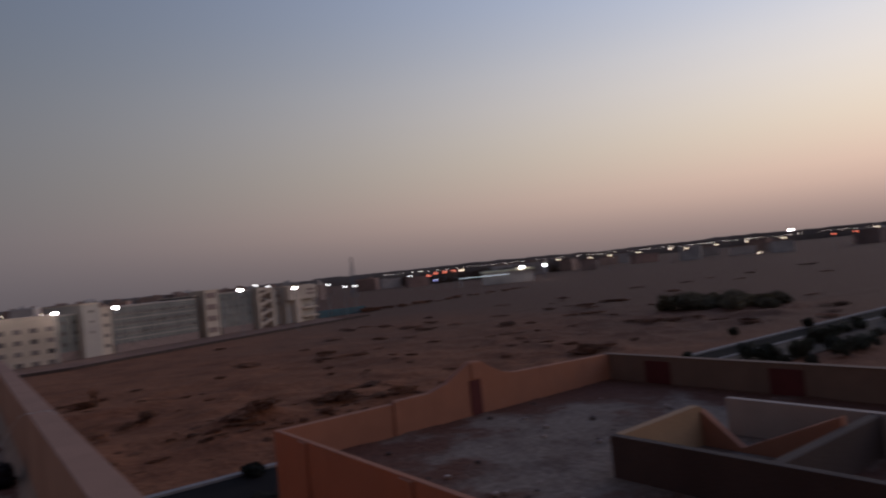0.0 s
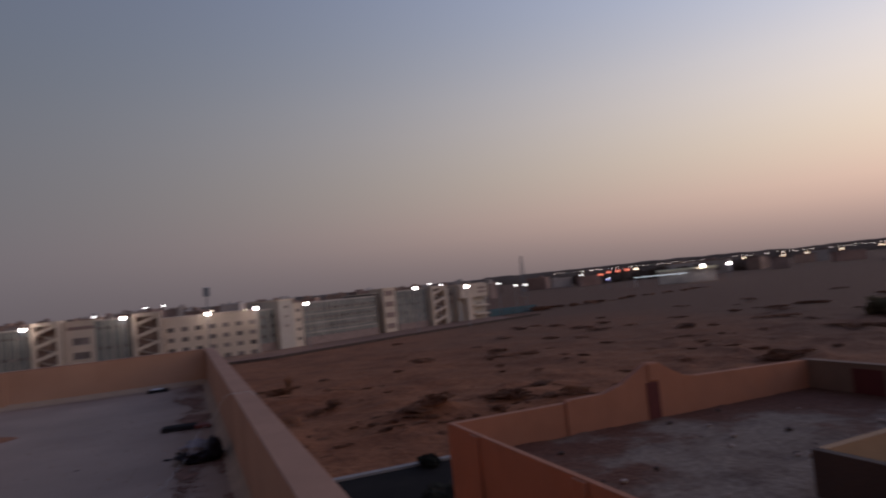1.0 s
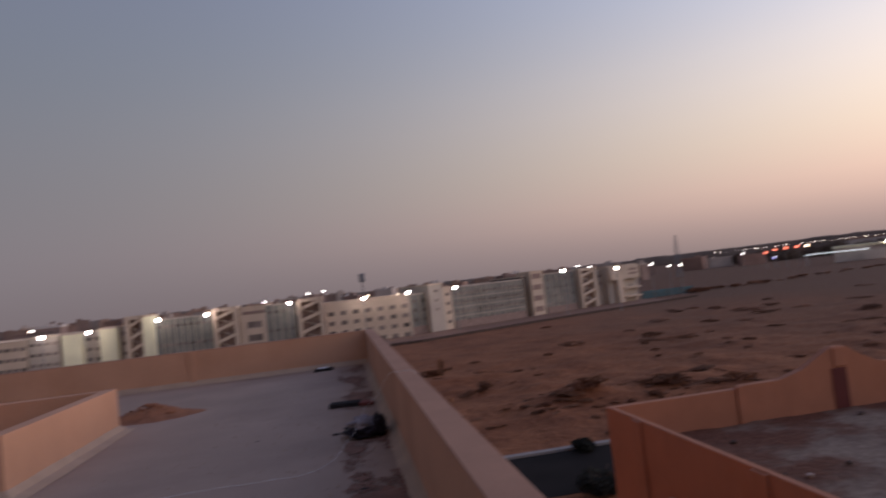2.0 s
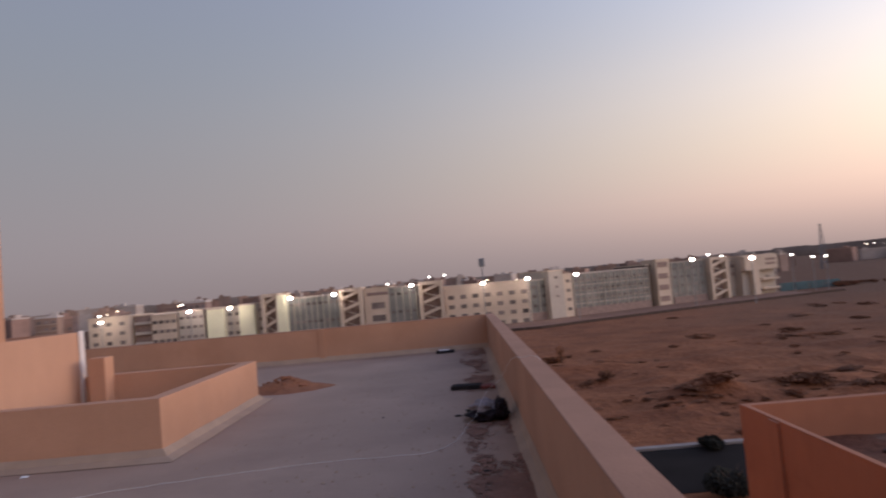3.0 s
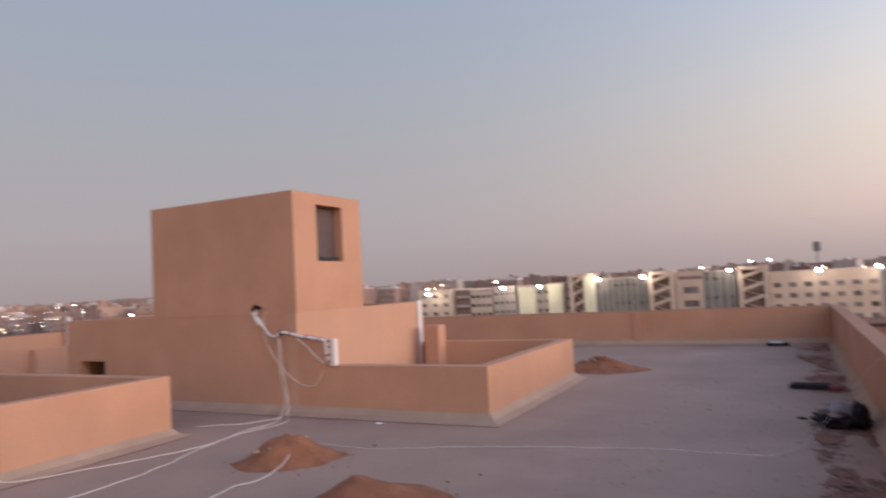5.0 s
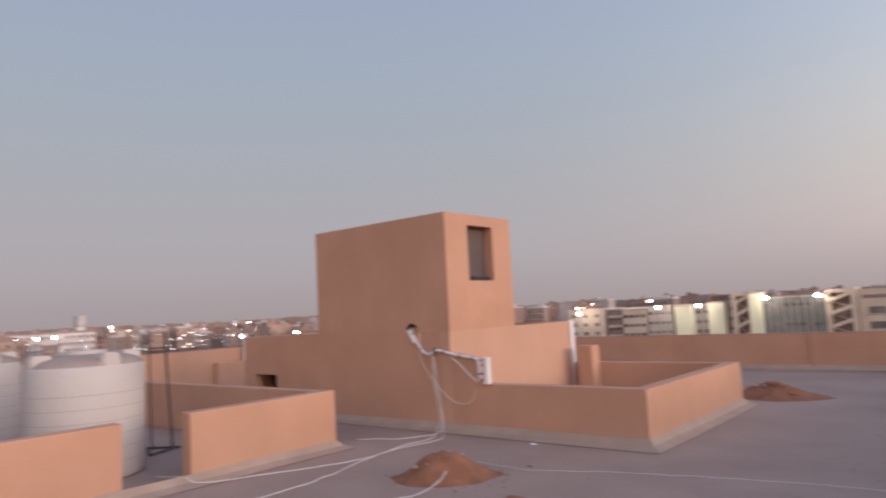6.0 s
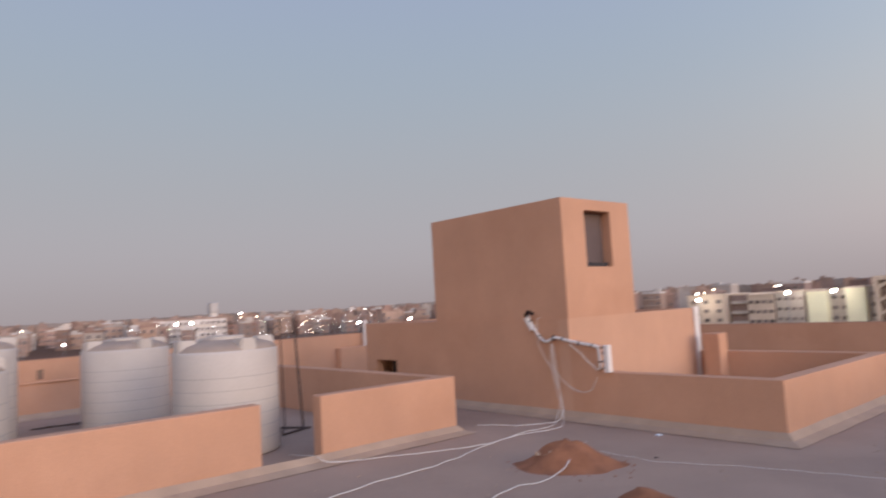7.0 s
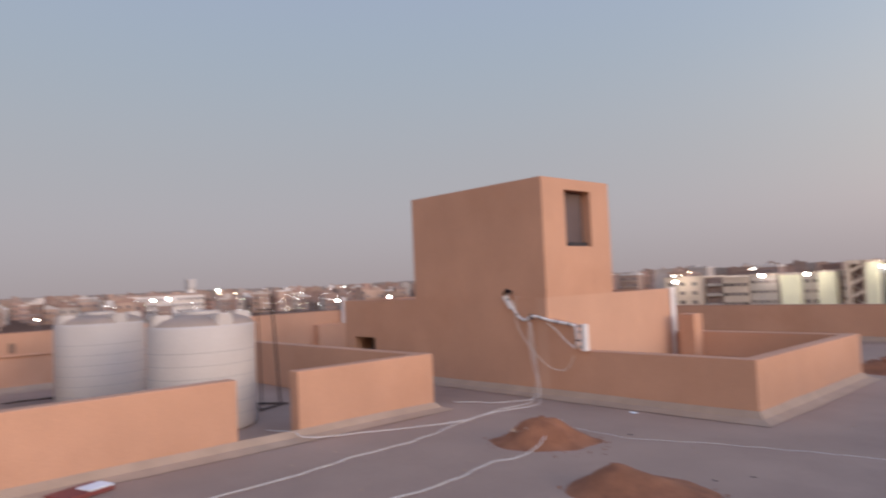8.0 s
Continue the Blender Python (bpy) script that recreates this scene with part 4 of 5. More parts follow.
for j in range(n):
    for i in range(n):
        bm.faces.new((gridv[j][i], gridv[j][i + 1], gridv[j + 1][i + 1], gridv[j + 1][i]))
part("roof_floor", bm, ROOF_DUST, nb, "roof floor strewn with pale dust and reddish soil", smooth=True)
# open stairwell on the neighbour's roof
QX0, QX1, QY0, QY1, QT = 8.2, 11.7, 3.2, 7.95, -1.25
# Turned from the glow: this wall's dark colour includes its shade
part("well_wall", boxed(QX0, QX0 + 0.16, QY0, QY1, VF, QT, 0.008), CEMENT_AND_SHADE, nb, "brown cement stairwell wall with shade in its colour")
bm = bmesh.new()
prof = [(QX0 + 0.16, VF), (10.86, VF), (10.86, -1.32), (10.66, -1.20), (QX0 + 0.16, QT)]
a = [bm.verts.new((x, QY1 - 0.16, z)) for x, z in prof]
b = [bm.verts.new((x, QY1, z)) for x, z in prof]
bm.faces.new(a), bm.faces.new(b[::-1])
for k in range(len(prof)):
    bm.faces.new((a[k], b[k], b[(k + 1) % 5], a[(k + 1) % 5]))
part("well_wall", bm, TAN, nb, "tan sloping stairwell wall")
part("well_wall", boxed(QX1, QX1 + 0.16, QY0, QY1 - 0.1, VF, QT, 0.008), PALE_CEMENT, nb, "pale bare cement stairwell wall")
bm = bmesh.new()
prof = [(QY1 - 0.17, VF - 0.05), (QY1 - 0.17, -1.30), (6.98, -1.92), (5.16, -1.12), (5.16, VF - 0.05)]
a = [bm.verts.new((10.70, y, z)) for y, z in prof]
b = [bm.verts.new((10.86, y, z)) for y, z in prof]
bm.faces.new(a), bm.faces.new(b[::-1])
for k in range(len(prof)):
    bm.faces.new((a[k], b[k], b[(k + 1) % 5], a[(k + 1) % 5]))
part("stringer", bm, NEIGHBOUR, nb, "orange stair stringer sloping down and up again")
# Added wall; its dark colour stands for the shaded opening
part("well_wall", boxed(QX0 + 0.17, QX1 - 0.01, 4.95, 5.14, VF, QT - 0.02, 0.008), CEMENT_AND_SHADE, nb, "brown cement stairwell wall with shade in its colour")

rng = random.Random(61)
for k in range(70):
    x, y = rng.uniform(5, 15), rng.uniform(4, 13.8)
    if QX0 - 0.2 < x < QX1 + 0.4 and QY0 - 0.2 < y < QY1 + 0.2:
        continue
    bm = bmesh.new()
    bmesh.ops.create_icosphere(bm, subdivisions=1, radius=rng.uniform(0.02, 0.08))
    for v in bm.verts:
        v.co = Vector((v.co.x * rng.uniform(0.7, 1.4) + x, v.co.y * rng.uniform(0.7, 1.4) + y, v.co.z * 0.7 + VF + 0.05))
    thing("rubble_lump", bm, rng.choice((PALE_CEMENT, CEMENT_AND_SHADE, CEMENT_AND_SHADE)), "broken lump of rubble on the lower roof", "rubble", "rubble on the lower roof")


# ---- plants ----
def leafy(seed, n, rx, ry, rz, size, mat, lift=0.5):
    """A crown of many small leaf clumps with gaps."""
    r = random.Random(seed)
    vs, fs = [], []
    lobes = [(r.uniform(-0.6, 0.6) * rx, r.uniform(-0.6, 0.6) * ry, rz * r.uniform(0.25, 0.9) + lift, r.uniform(0.3, 0.55)) for _ in range(9)]
    for _ in range(n):
        cx, cy, cz, k = r.choice(lobes)
        d = Vector((r.gauss(0, 1), r.gauss(0, 1), r.gauss(0, 1))).normalized() * r.uniform(0.4, 1.0) ** 0.6
        p = Vector((cx + d.x * rx * k, cy + d.y * ry * k, max(0.03, cz + d.z * rz * k)))
        u = Vector((r.gauss(0, 1), r.gauss(0, 1), r.gauss(0, 1))).normalized()
        w = u.orthogonal().normalized()
        s = size * r.uniform(0.6, 1.4)
        i = len(vs)
        vs += [p - u * s, p + w * s * 0.5, p + u * s, p - w * s * 0.5 + Vector((0, 0, s * 0.3))]
        fs.append((i, i + 1, i + 2, i + 3))
    me = bpy.data.meshes.new("crown")
    me.from_pydata(vs, [], fs)
    me.materials.append(mat)
    return me


def tree(name, seed, h, r, mat, label, category, group, stems=5, n=900, size=0.14, lift=0.28):
    t = empty(name, pose(0, 0, 0), label, category, group)
    rr = random.Random(seed)
    bm = bmesh.new()
    trunk_h = h * 0.35
    tube(bm, [(0, 0, -0.3), (0.04 * h, 0, trunk_h * 0.5), (0, 0.03 * h, trunk_h)], 0.045 * h, 7, 0.025 * h)
    for _ in range(stems):
        a = rr.uniform(0, 6.28)
        tube(bm, [(0, 0.02 * h, trunk_h * 0.7), (r * 0.35 * math.cos(a), r * 0.35 * math.sin(a), h * 0.55), (r * 0.6 * math.cos(a), r * 0.6 * math.sin(a), h * 0.78)], 0.022 * h, 5, 0.006 * h)
    part("trunk", bm, BARK, t)
    c = new("crown", leafy(seed + 1, n, r, r, h * 0.62, size, mat, h * lift))
    c.parent = t
    return t


def away_pose(x, y, z=GROUND):
    return Matrix.Translation((x, y, z))


rng = random.Random(11)
scrub = [tree("scrub_bush", s, 0.9, 1.1, DRY_LEAF, "low dusty desert scrub bush", "bush", "desert scrub", 4, 380, 0.13) for s in (21, 22, 23)]
spots = [(10.6, 89.5, 2.2), (17, 85, 1.6), (19, 82, 1.2), (13.7, 72.5, 1.5), (18.4, 58.5, 2.2), (20, 59.4, 2.0), (26.2, 60, 1.8), (30.4, 59.8, 2.3), (33, 57, 2.4), (26.5, 56.2, 1.6),
         (14.9, 55.6, 1.0), (9, 57.7, 1.0), (10.3, 53, 0.8), (14.7, 60.2, 1.1), (34, 65, 2.0), (65.5, 58, 3.2), (62.5, 58.2, 2.6), (67, 66, 1.8), (90, 53, 2.4)]
for i, (x, y, s) in enumerate(spots):
    for k in range(2):
        x1, y1 = x + rng.uniform(-1, 1) * s * 0.8, y + rng.uniform(-0.6, 0.6)
        sc = s * rng.uniform(0.35, 0.62)
        ob = copy_thing(scrub[(i + k) % 3], pose(x1, y1, ground_height(x1, y1) - 0.1, 0, 0, rng.uniform(0, 360)) @ Matrix.Diagonal((sc * 1.5, sc, sc * 0.6, 1)))
for i in range(80):
    y = rng.uniform(47, 100)
    x = rng.uniform(4, 20 + y * 0.9)
    sc = rng.uniform(0.25, 0.75)
    copy_thing(scrub[i % 3], pose(x, y, ground_height(x, y) - 0.1, 0, 0, rng.uniform(0, 360)) @ Matrix.Diagonal((sc * 1.4, sc, sc * 0.55, 1)))
for i in range(90):
    x, y = 12 + 24 * rng.random(), rng.gauss(59.5, 2.6)
    if i >= 60:
        x, y = rng.uniform(6, 30), rng.uniform(46, 56)
    sc = rng.uniform(0.14, 0.42)
    copy_thing(scrub[i % 3], pose(x, y, ground_height(x, y) - 0.06, 0, 0, rng.uniform(0, 360)) @ Matrix.Diagonal((sc * rng.uniform(1.2, 2.4), sc, sc * 0.6, 1)))
for o in scrub:
    o.matrix_world = pose(8 + 3 * scrub.index(o), 66 + 4 * scrub.index(o), ground_height(8 + 3 * scrub.index(o), 66 + 4 * scrub.index(o)) - 0.05)

sapling = tree("desert_sapling", 27, 2.6, 0.7, DRY_LEAF, "thin dusty sapling standing alone in the desert", "tree", "", 5, 420, 0.12)
sapling.matrix_world = pose(11.2, 88.5, ground_height(11.2, 88.5))
street_tree = tree("street_tree", 31, 3.0, 1.7, LEAF, "dark round-headed street tree", "tree", "street trees", 6, 2200, 0.17, 0.1)
street_tree.matrix_world = away_pose(63, 35.2) @ Matrix.Scale(0.6, 4)
shrub = tree("street_shrub", 37, 1.7, 1.35, SHRUB_LEAF, "dark dense rounded shrub beside the street", "bush", "street shrubs", 6, 3600, 0.13, 0.0)
shrub.matrix_world = away_pose(11.5, 34.4, GROUND + 0.1)
copy_thing(shrub, pose(13.8, 43.0, GROUND, 0, 0, 70) @ Matrix.Scale(0.7, 4))
for k in range(46):
    x = 58 + 1.15 * k + rng.uniform(-1.5, 1.5)
    y = rng.uniform(29.5, 37.8) - 0.045 * max(0, x - 62)
    copy_thing(street_tree, pose(x, y, GROUND + 0.05, 0, 0, rng.uniform(0, 360)) @ Matrix.Scale(rng.uniform(0.6, 1.0), 4))
for x, y, k in ((78, 47.6, 0.7), (60.4, 42.4, 0.55), (86.9, 42.6, 0.75), (88, 43.0, 0.5), (62.9, 37, 0.7)):
    copy_thing(street_tree, pose(x, y, GROUND + 0.05, 0, 0, rng.uniform(0, 360)) @ Matrix.Scale(k, 4))
thick = tree("thicket_tree", 41, 4.2, 3.0, THICKET_LEAF, "dark dense thicket tree in the desert", "tree", "thicket trees", 7, 2200, 0.26, 0.0)
thick.matrix_world = away_pose(114, 69)
for i in range(22):
    copy_thing(thick, pose(114 + rng.uniform(-5, 5), 60 + 19 * i / 21, GROUND, 0, 0, rng.uniform(0, 360)) @ Matrix.Scale(rng.uniform(0.45, 0.75) + 0.35 * i / 21, 4))
grove = tree("grove_tree", 51, 9.0, 5.0, FAR_LEAF, "distant dark tree in a row of trees", "tree", "distant trees", 6, 800, 0.8, 0.05)
grove.matrix_world = away_pose(370, 520)
for i in range(40):
    a = radians(-32.5 - 14 * i / 40 + rng.uniform(-0.5, 0.5))
    d = rng.uniform(620, 720)
    copy_thing(grove, pose(-1 - d * math.sin(a), d * math.cos(a), GROUND, 0, 0, rng.uniform(0, 360)) @ Matrix.Scale(rng.uniform(1.0, 1.5), 4))
# sparse scrub over the far plain
for i in range(110):
    a, d = radians(rng.uniform(16, 66)), 105 + 200 * rng.random() ** 1.4
    x, y = d * math.sin(a), d * math.cos(a)
    if math.hypot(x - 114, y - 70) < 18 or y > 150:
        continue
    sc = rng.uniform(0.5, 1.5)
    copy_thing(scrub[i % 3], pose(x, y, ground_height(x, y) - 0.1, 0, 0, rng.uniform(0, 360)) @ Matrix.Diagonal((sc * rng.uniform(1.5, 3.0), sc * 1.4, sc * 0.5, 1)))

# ---- campus across the desert ----
WIN = data_from(boxed(-0.75, 0.75, -0.06, 0.06, -0.6, 0.6), "window", WINDOW)
SILL = data_from(boxed(-0.85, 0.85, -0.16, 0.05, -0.06, 0.06), "sill", CREAM)


def spot(X):
    k = 1 + max(0.0, X - 16) * 0.0034
    return X * k, 170 * k, k


def block_at(name, X0, X1, top, mat, label, depth=14, rows=0, cols=0, first=1.6, step=2.42, wscale=1.0, sill=False, back=0.0):
    """A campus building with its foot on the ground, its front towards the terrace."""
    xa, ya, k = spot(X0)
    xb, yb, k2 = spot(X1)
    turn = math.degrees(math.atan2(yb - ya, xb - xa))
    w = math.hypot(xb - xa, yb - ya)
    z1 = 1.83 + (top - 1.83) * (k + k2) / 2
    h = z1 - GROUND
    ob = empty(name, pose(xa, ya + back, GROUND, 0, 0, turn), label, "building", "campus buildings")
    part("wall", boxed(0, w, 0, depth, -0.2, h), mat, ob)
    part("roof", boxed(-0.15, w + 0.15, -0.15, depth, h, h + 0.35), CREAM if mat != GLAZING else BEIGE, ob, "pale roof edge")
    if mat == GLAZING and cols:
        part("plinth", boxed(0, w, -0.35, 0.02, -0.2, 2.0), SHADE, ob, "pinkish ground-floor band")
        for c in range(cols + 1):
            part("mullion", boxed(w * c / cols - 0.10, w * c / cols + 0.10, -0.22, 0.02, 2.0, h), BEIGE, ob)
        for r in range(1, rows if cols > 10 else 1):
            part("spandrel", boxed(0, w, -0.15, 0.015, h - step * r - 0.56, h - step * r - 0.34), BEIGE, ob, "pale floor band")
    for r in range(rows):
        for c in range(cols):
            wd = new("window", WIN)
            wd.parent = ob
            wd.matrix_basis = pose(w * (c + 0.5) / cols, -0.02, h - first - step * r) @ Matrix.Diagonal((wscale, 1, wscale * 0.85, 1))
            if sill:
                sd = new("sill", SILL)
                sd.parent = wd
                sd.matrix_basis = pose(0, -0.02, -0.66)
    return ob, w, h


def stair_tower(X0, X1, top, storey=2.9):
    """An open stair tower: on each storey a front flight climbs half way to one side, a rear flight climbs back."""
    ob, w, h = block_at("stair_tower", X0, X1, top, SHADE, "open concrete stair tower with zigzag flights", depth=8)
    for side in (0, w):
        part("column", boxed(side - 0.45, side + 0.45, -1.8, 1, -0.2, h + 0.3), CREAM, ob, "pale column")
    part("lintel", boxed(0.45, w - 0.45, -1.7, 1, h - 0.55, h + 0.25), CREAM, ob, "pale top beam")
    a, b = 0.5, w - 0.5
    for k in range(int(h / storey) + 1):
        zb = h - storey * (k + 1) + 0.4
        for p, q, y0, y1, z0, z1, tall in ((a, b, -1.6, -1.2, zb, zb + storey / 2, 0.75), (b, a, -0.7, -0.4, zb + storey / 2, zb + storey, 0.28)):
            if z1 + tall > h - 0.2 or z0 < 0.1:
                continue
            bm = bmesh.new()
            f, g = [[bm.verts.new(c) for c in ((p, y, z0), (q, y, z1), (q, y, z1 + tall), (p, y, z0 + tall))] for y in (y0, y1)]
            bm.faces.new(f), bm.faces.new(g[::-1])
            for i in range(4):
                bm.faces.new((f[i], g[i], g[(i + 1) % 4], f[(i + 1) % 4]))
            part("flight", bm, CREAM if tall > 0.5 else BEIGE, ob, "pale stair flight")


block_at("classroom_building", -97, -86.5, 0.3, CREAM, "cream plastered campus building with dark windows", rows=3, cols=3, wscale=0.9)
ob, w, h = block_at("stairwell_building", -86, -81, 0.1, SHADE, "open stairwell with stacked landings between buildings", back=2)
for k in range(4):
    part("landing", boxed(0.3, w - 0.3, -0.9, 0.1, h - 2.2 - 2.6 * k, h - 1.5 - 2.6 * k), BEIGE, ob, "beige landing parapet")
block_at("classroom_building", -80.6, -74, -0.2, CREAM, "cream plastered campus building with dark windows", rows=3, cols=4, wscale=0.8)
block_at("glazed_building", -73.6, -67, 0.3, BEIGE, "beige campus building with shaded windows", rows=3, cols=4, wscale=0.7)
block_at("rounded_block", -66.3, -62, 0.2, PALE_LIT_CREAM, "pale floodlit plain campus block")
block_at("link_building", -62, -58, 0.2, BEIGE, "shaded beige link building", rows=3, cols=2, wscale=0.8, back=2)
block_at("rounded_block", -58, -54, 0.6, PALE_LIT_CREAM, "pale floodlit plain campus block")
block_at("link_building", -54, -51.6, 0.7, BEIGE, "shaded beige link building", rows=3, cols=1, wscale=0.8, back=2)
stair_tower(-51.2, -47.6, 2.6)
block_at("lit_pillar", -47.6, -45.2, 2.4, PALE_LIT_CREAM, "pale floodlit pillar block", depth=5, back=-2)
block_at("glass_building", -45.2, -31.8, 1.1, GLAZING, "teal glazed campus building", rows=2, cols=9, wscale=0.6, step=4.5)
stair_tower(-31.3, -26.4, 2.2)
ob, w, h = block_at("classroom_building", -25.7, -19.4, 1.8, CREAM, "cream framed campus building with wide dark windows")
# Dark strip laid on the wall, coloured as the recess's shade
part("roof_recess", boxed(w * 0.12, w * 0.98, -0.04, 0.1, h - 1.7, h - 0.9), SHADE, ob, "dark recess under the roof")
for z in (h - 5.0, h - 8.2, h - 11.2):
    wd = part("window", boxed(w * 0.28, w * 0.82, -0.03, 0.1, z, z + 1.5), WINDOW, ob)
    part("sill", boxed(w * 0.26, w * 0.84, -0.18, 0.05, z - 0.2, z - 0.02), BEIGE, wd)
block_at("glass_building", -19.4, -12.3, 1.6, GLAZING, "teal glazed campus building", rows=2, cols=4, wscale=0.6, step=4.5)
stair_tower(-11.2, -5.9, 2.2)
block_at("classroom_building", -5.2, 16.4, 0.5, CREAM, "long cream campus building with rows of dark windows", rows=4, cols=7, sill=True, first=2.7)
block_at("link_building", 16.4, 21.4, 0.2, GLAZING, "dark glazed recess between buildings", back=2.5, rows=4, cols=2, wscale=0.8)
block_at("office_building", 21.4, 25, 2.2, BEIGE, "beige plain campus building", rows=3, cols=1, wscale=0.6)
block_at("lit_pillar", 25, 27.2, 1.0, CREAM, "pale rounded stair shaft", depth=4, rows=4, cols=1, wscale=0.8)
block_at("glass_building", 27.4, 46.4, 0.9, GLAZING, "long grey-green glazed building with a pale roof edge", rows=4, cols=13, wscale=0.62, sill=True)
# Near-black colour stands in for shade in the gap between buildings
block_at("stairwell_building", 46.5, 48.6, 1.6, CEMENT_AND_SHADE, "dark block standing for the shade between buildings", back=3)
ob, w, h = block_at("balcony_tower", 48.6, 52, 2.6, CREAM, "cream tower with stacked dark balconies", depth=6)
for k in range(4):
    part("balcony", boxed(0.5, w - 0.9, -0.1, 0.3, h - 2.0 - 3.2 * k, h - 0.5 - 3.2 * k), SHADE, ob, "dark balcony opening")
block_at("glass_building", 52.2, 60.6, 1.6, GLAZING, "teal glazed campus building", rows=4, cols=5, wscale=0.6)
stair_tower(61.4, 65.2, 1.9)
block_at("link_building", 65.4, 69.8, 0.9, BEIGE, "shaded beige link building", rows=2, cols=2, back=3)
ob, w, h = block_at("gatehouse", 69.8, 78, 1.6, BEIGE, "pale campus block with a projecting top storey on legs", rows=3, cols=2, wscale=0.8)
part("top_storey", boxed(0, w, -1.6, -0.1, h - 4.2, h + 0.1), CREAM, ob, "cream projecting storey")
part("leg", boxed(w * 0.2, w * 0.4, -1.6, -0.1, -0.2, h - 4.2), CREAM, ob)
for z in (h - 2.6, h - 1.3):
    part("opening", boxed(w * 0.62, w * 0.92, -1.63, -1.55, z - 0.3, z + 0.35), SHADE, ob, "dark opening")
for z in (h - 7.4, h - 10.2):
    part("balcony", boxed(w * 0.48, w, -1.6, -0.1, z, z + 0.6), CREAM, ob, "pale balcony slab")
hoard = empty("site_hoarding", pose(0, 0, 0), "teal painted site hoarding at the desert's edge", "fence")
xa, ya, k = spot(79)
for i in range(4):
    a = Vector((xa + 5.4 * i, ya + 1.5 * i, GROUND))
    bm = boxed(0, 5.2, 0, 0.3, -0.2, 2.5 - 0.1 * i)
    bmesh.ops.rotate(bm, cent=(0, 0, 0), matrix=Matrix.Rotation(radians(15.5), 3, "Z"), verts=bm.verts[:])
    bmesh.ops.translate(bm, vec=a, verts=bm.verts[:])
    part("panel", bm, TEAL, hoard)
rng = random.Random(77)
for i in range(40):
    q = 3.6 + 20 * (i / 40) ** 1.3 + rng.uniform(-0.6, 0.6)
    sc = rng.uniform(0.6, 1.6) * (1.2 - i / 60)
    copy_thing(scrub[i % 3], pose(xa + 5.4 * q, ya + 1.5 * q - rng.uniform(1, 7), GROUND - 0.1, 0, 0, rng.uniform(0, 360)) @ Matrix.Diagonal((sc * 1.8, sc, sc * 0.9, 1)))
bm = bmesh.new()
edge = []
for i in range(52):
    x0, y0, k = spot(-104 + 3.6 * i)
    edge.append([bm.verts.new((x0, y0 - 23.6, GROUND - 0.2)), bm.verts.new((x0, y0 - 23.6, GROUND + 0.07)), bm.verts.new((x0, y0 + 8, GROUND + 0.07))])
for p, q in zip(edge, edge[1:]):
    bm.faces.new((p[0], q[0], q[1], p[1])), bm.faces.new((p[1], q[1], q[2], p[2]))
thing("forecourt", bm, FORECOURT, "pinkish-grey paved forecourt in front of the campus", "pavement", kind="structure")
bound = empty("boundary_wall", pose(0, 0, 0), "low dark boundary wall in front of the campus", "wall")
for i in range(40):
    X = -60 + i * 3.6
    x0, y0, k = spot(X)
    x1, y1, k = spot(X + 3.6)
    bm = bmesh.new()
    box(bm, 0, math.hypot(x1 - x0, y1 - y0) - 0.12, 0, 0.25, -0.2, 0.6)
    bmesh.ops.transform(bm, matrix=pose(x0, y0 - 24, GROUND, 0, 0, math.degrees(math.atan2(y1 - y0, x1 - x0))), verts=bm.verts[:])
    part("panel", bm, CEMENT_AND_SHADE, bound)


# ---- lamps ----
def lamp(name, x, y, z, mat, size, label, group, category="lamp"):
    ob = empty(name, pose(x, y, GROUND), label, category, group)
    bm = bmesh.new()
    tube(bm, [(0, 0.25, -0.2), (0, 0.25, z - GROUND)], 0.12, 6, 0.07)
    part("pole", bm, STEEL, ob)
    bm = bmesh.new()
    bmesh.ops.create_uvsphere(bm, u_segments=10, v_segments=6, radius=size)
    bmesh.ops.scale(bm, vec=(1, 0.6, 0.75), verts=bm.verts[:])
    bmesh.ops.translate(bm, vec=(0, 0, z - GROUND), verts=bm.verts[:])
    part("lamp_head", bm, mat, ob, "glowing lamp head", smooth=True)
    return ob


for X, z in ((-93.8, -0.6), (-70.7, 0.2), (-60.3, 0.2), (-44.6, 1.3), (-33.4, 1.3), (-13.5, 1.8), (4.7, 0.8), (16.0, 1.0), (28.3, 0.9), (57.6, 2.1), (72.5, 1.2)):
    k = 0.975
    lamp("flood_lamp", X * k, 170 * k, 1.83 + (z - 1.83) * k, FLOOD, 0.38, "bright white campus floodlight on a tall pole", "campus floodlights")


rng = random.Random(17)
# street lamps among and behind the campus
for x, y, z in ((-116, 210, 0.8), (-94, 221, 2.1), (-81, 226, -2.0), (-53, 234, 0.4), (-27, 239, 3.0), (-12, 240, 4.3), (-6.5, 240, 4.5), (27, 238, 0.7), (55, 233, 0.7), (64, 231, 2.7),
                (82, 225, 3.2), (86, 224, 2.4), (105, 216, 0.9), (110, 213, -0.3), (113, 211, -0.4)):
    lamp("street_lamp", x * 0.93, y * 0.93, 1.83 + (z - 1.83) * 0.93, WHITE_LAMP, 0.32, "white street lamp on a steel pole", "distant street lamps")
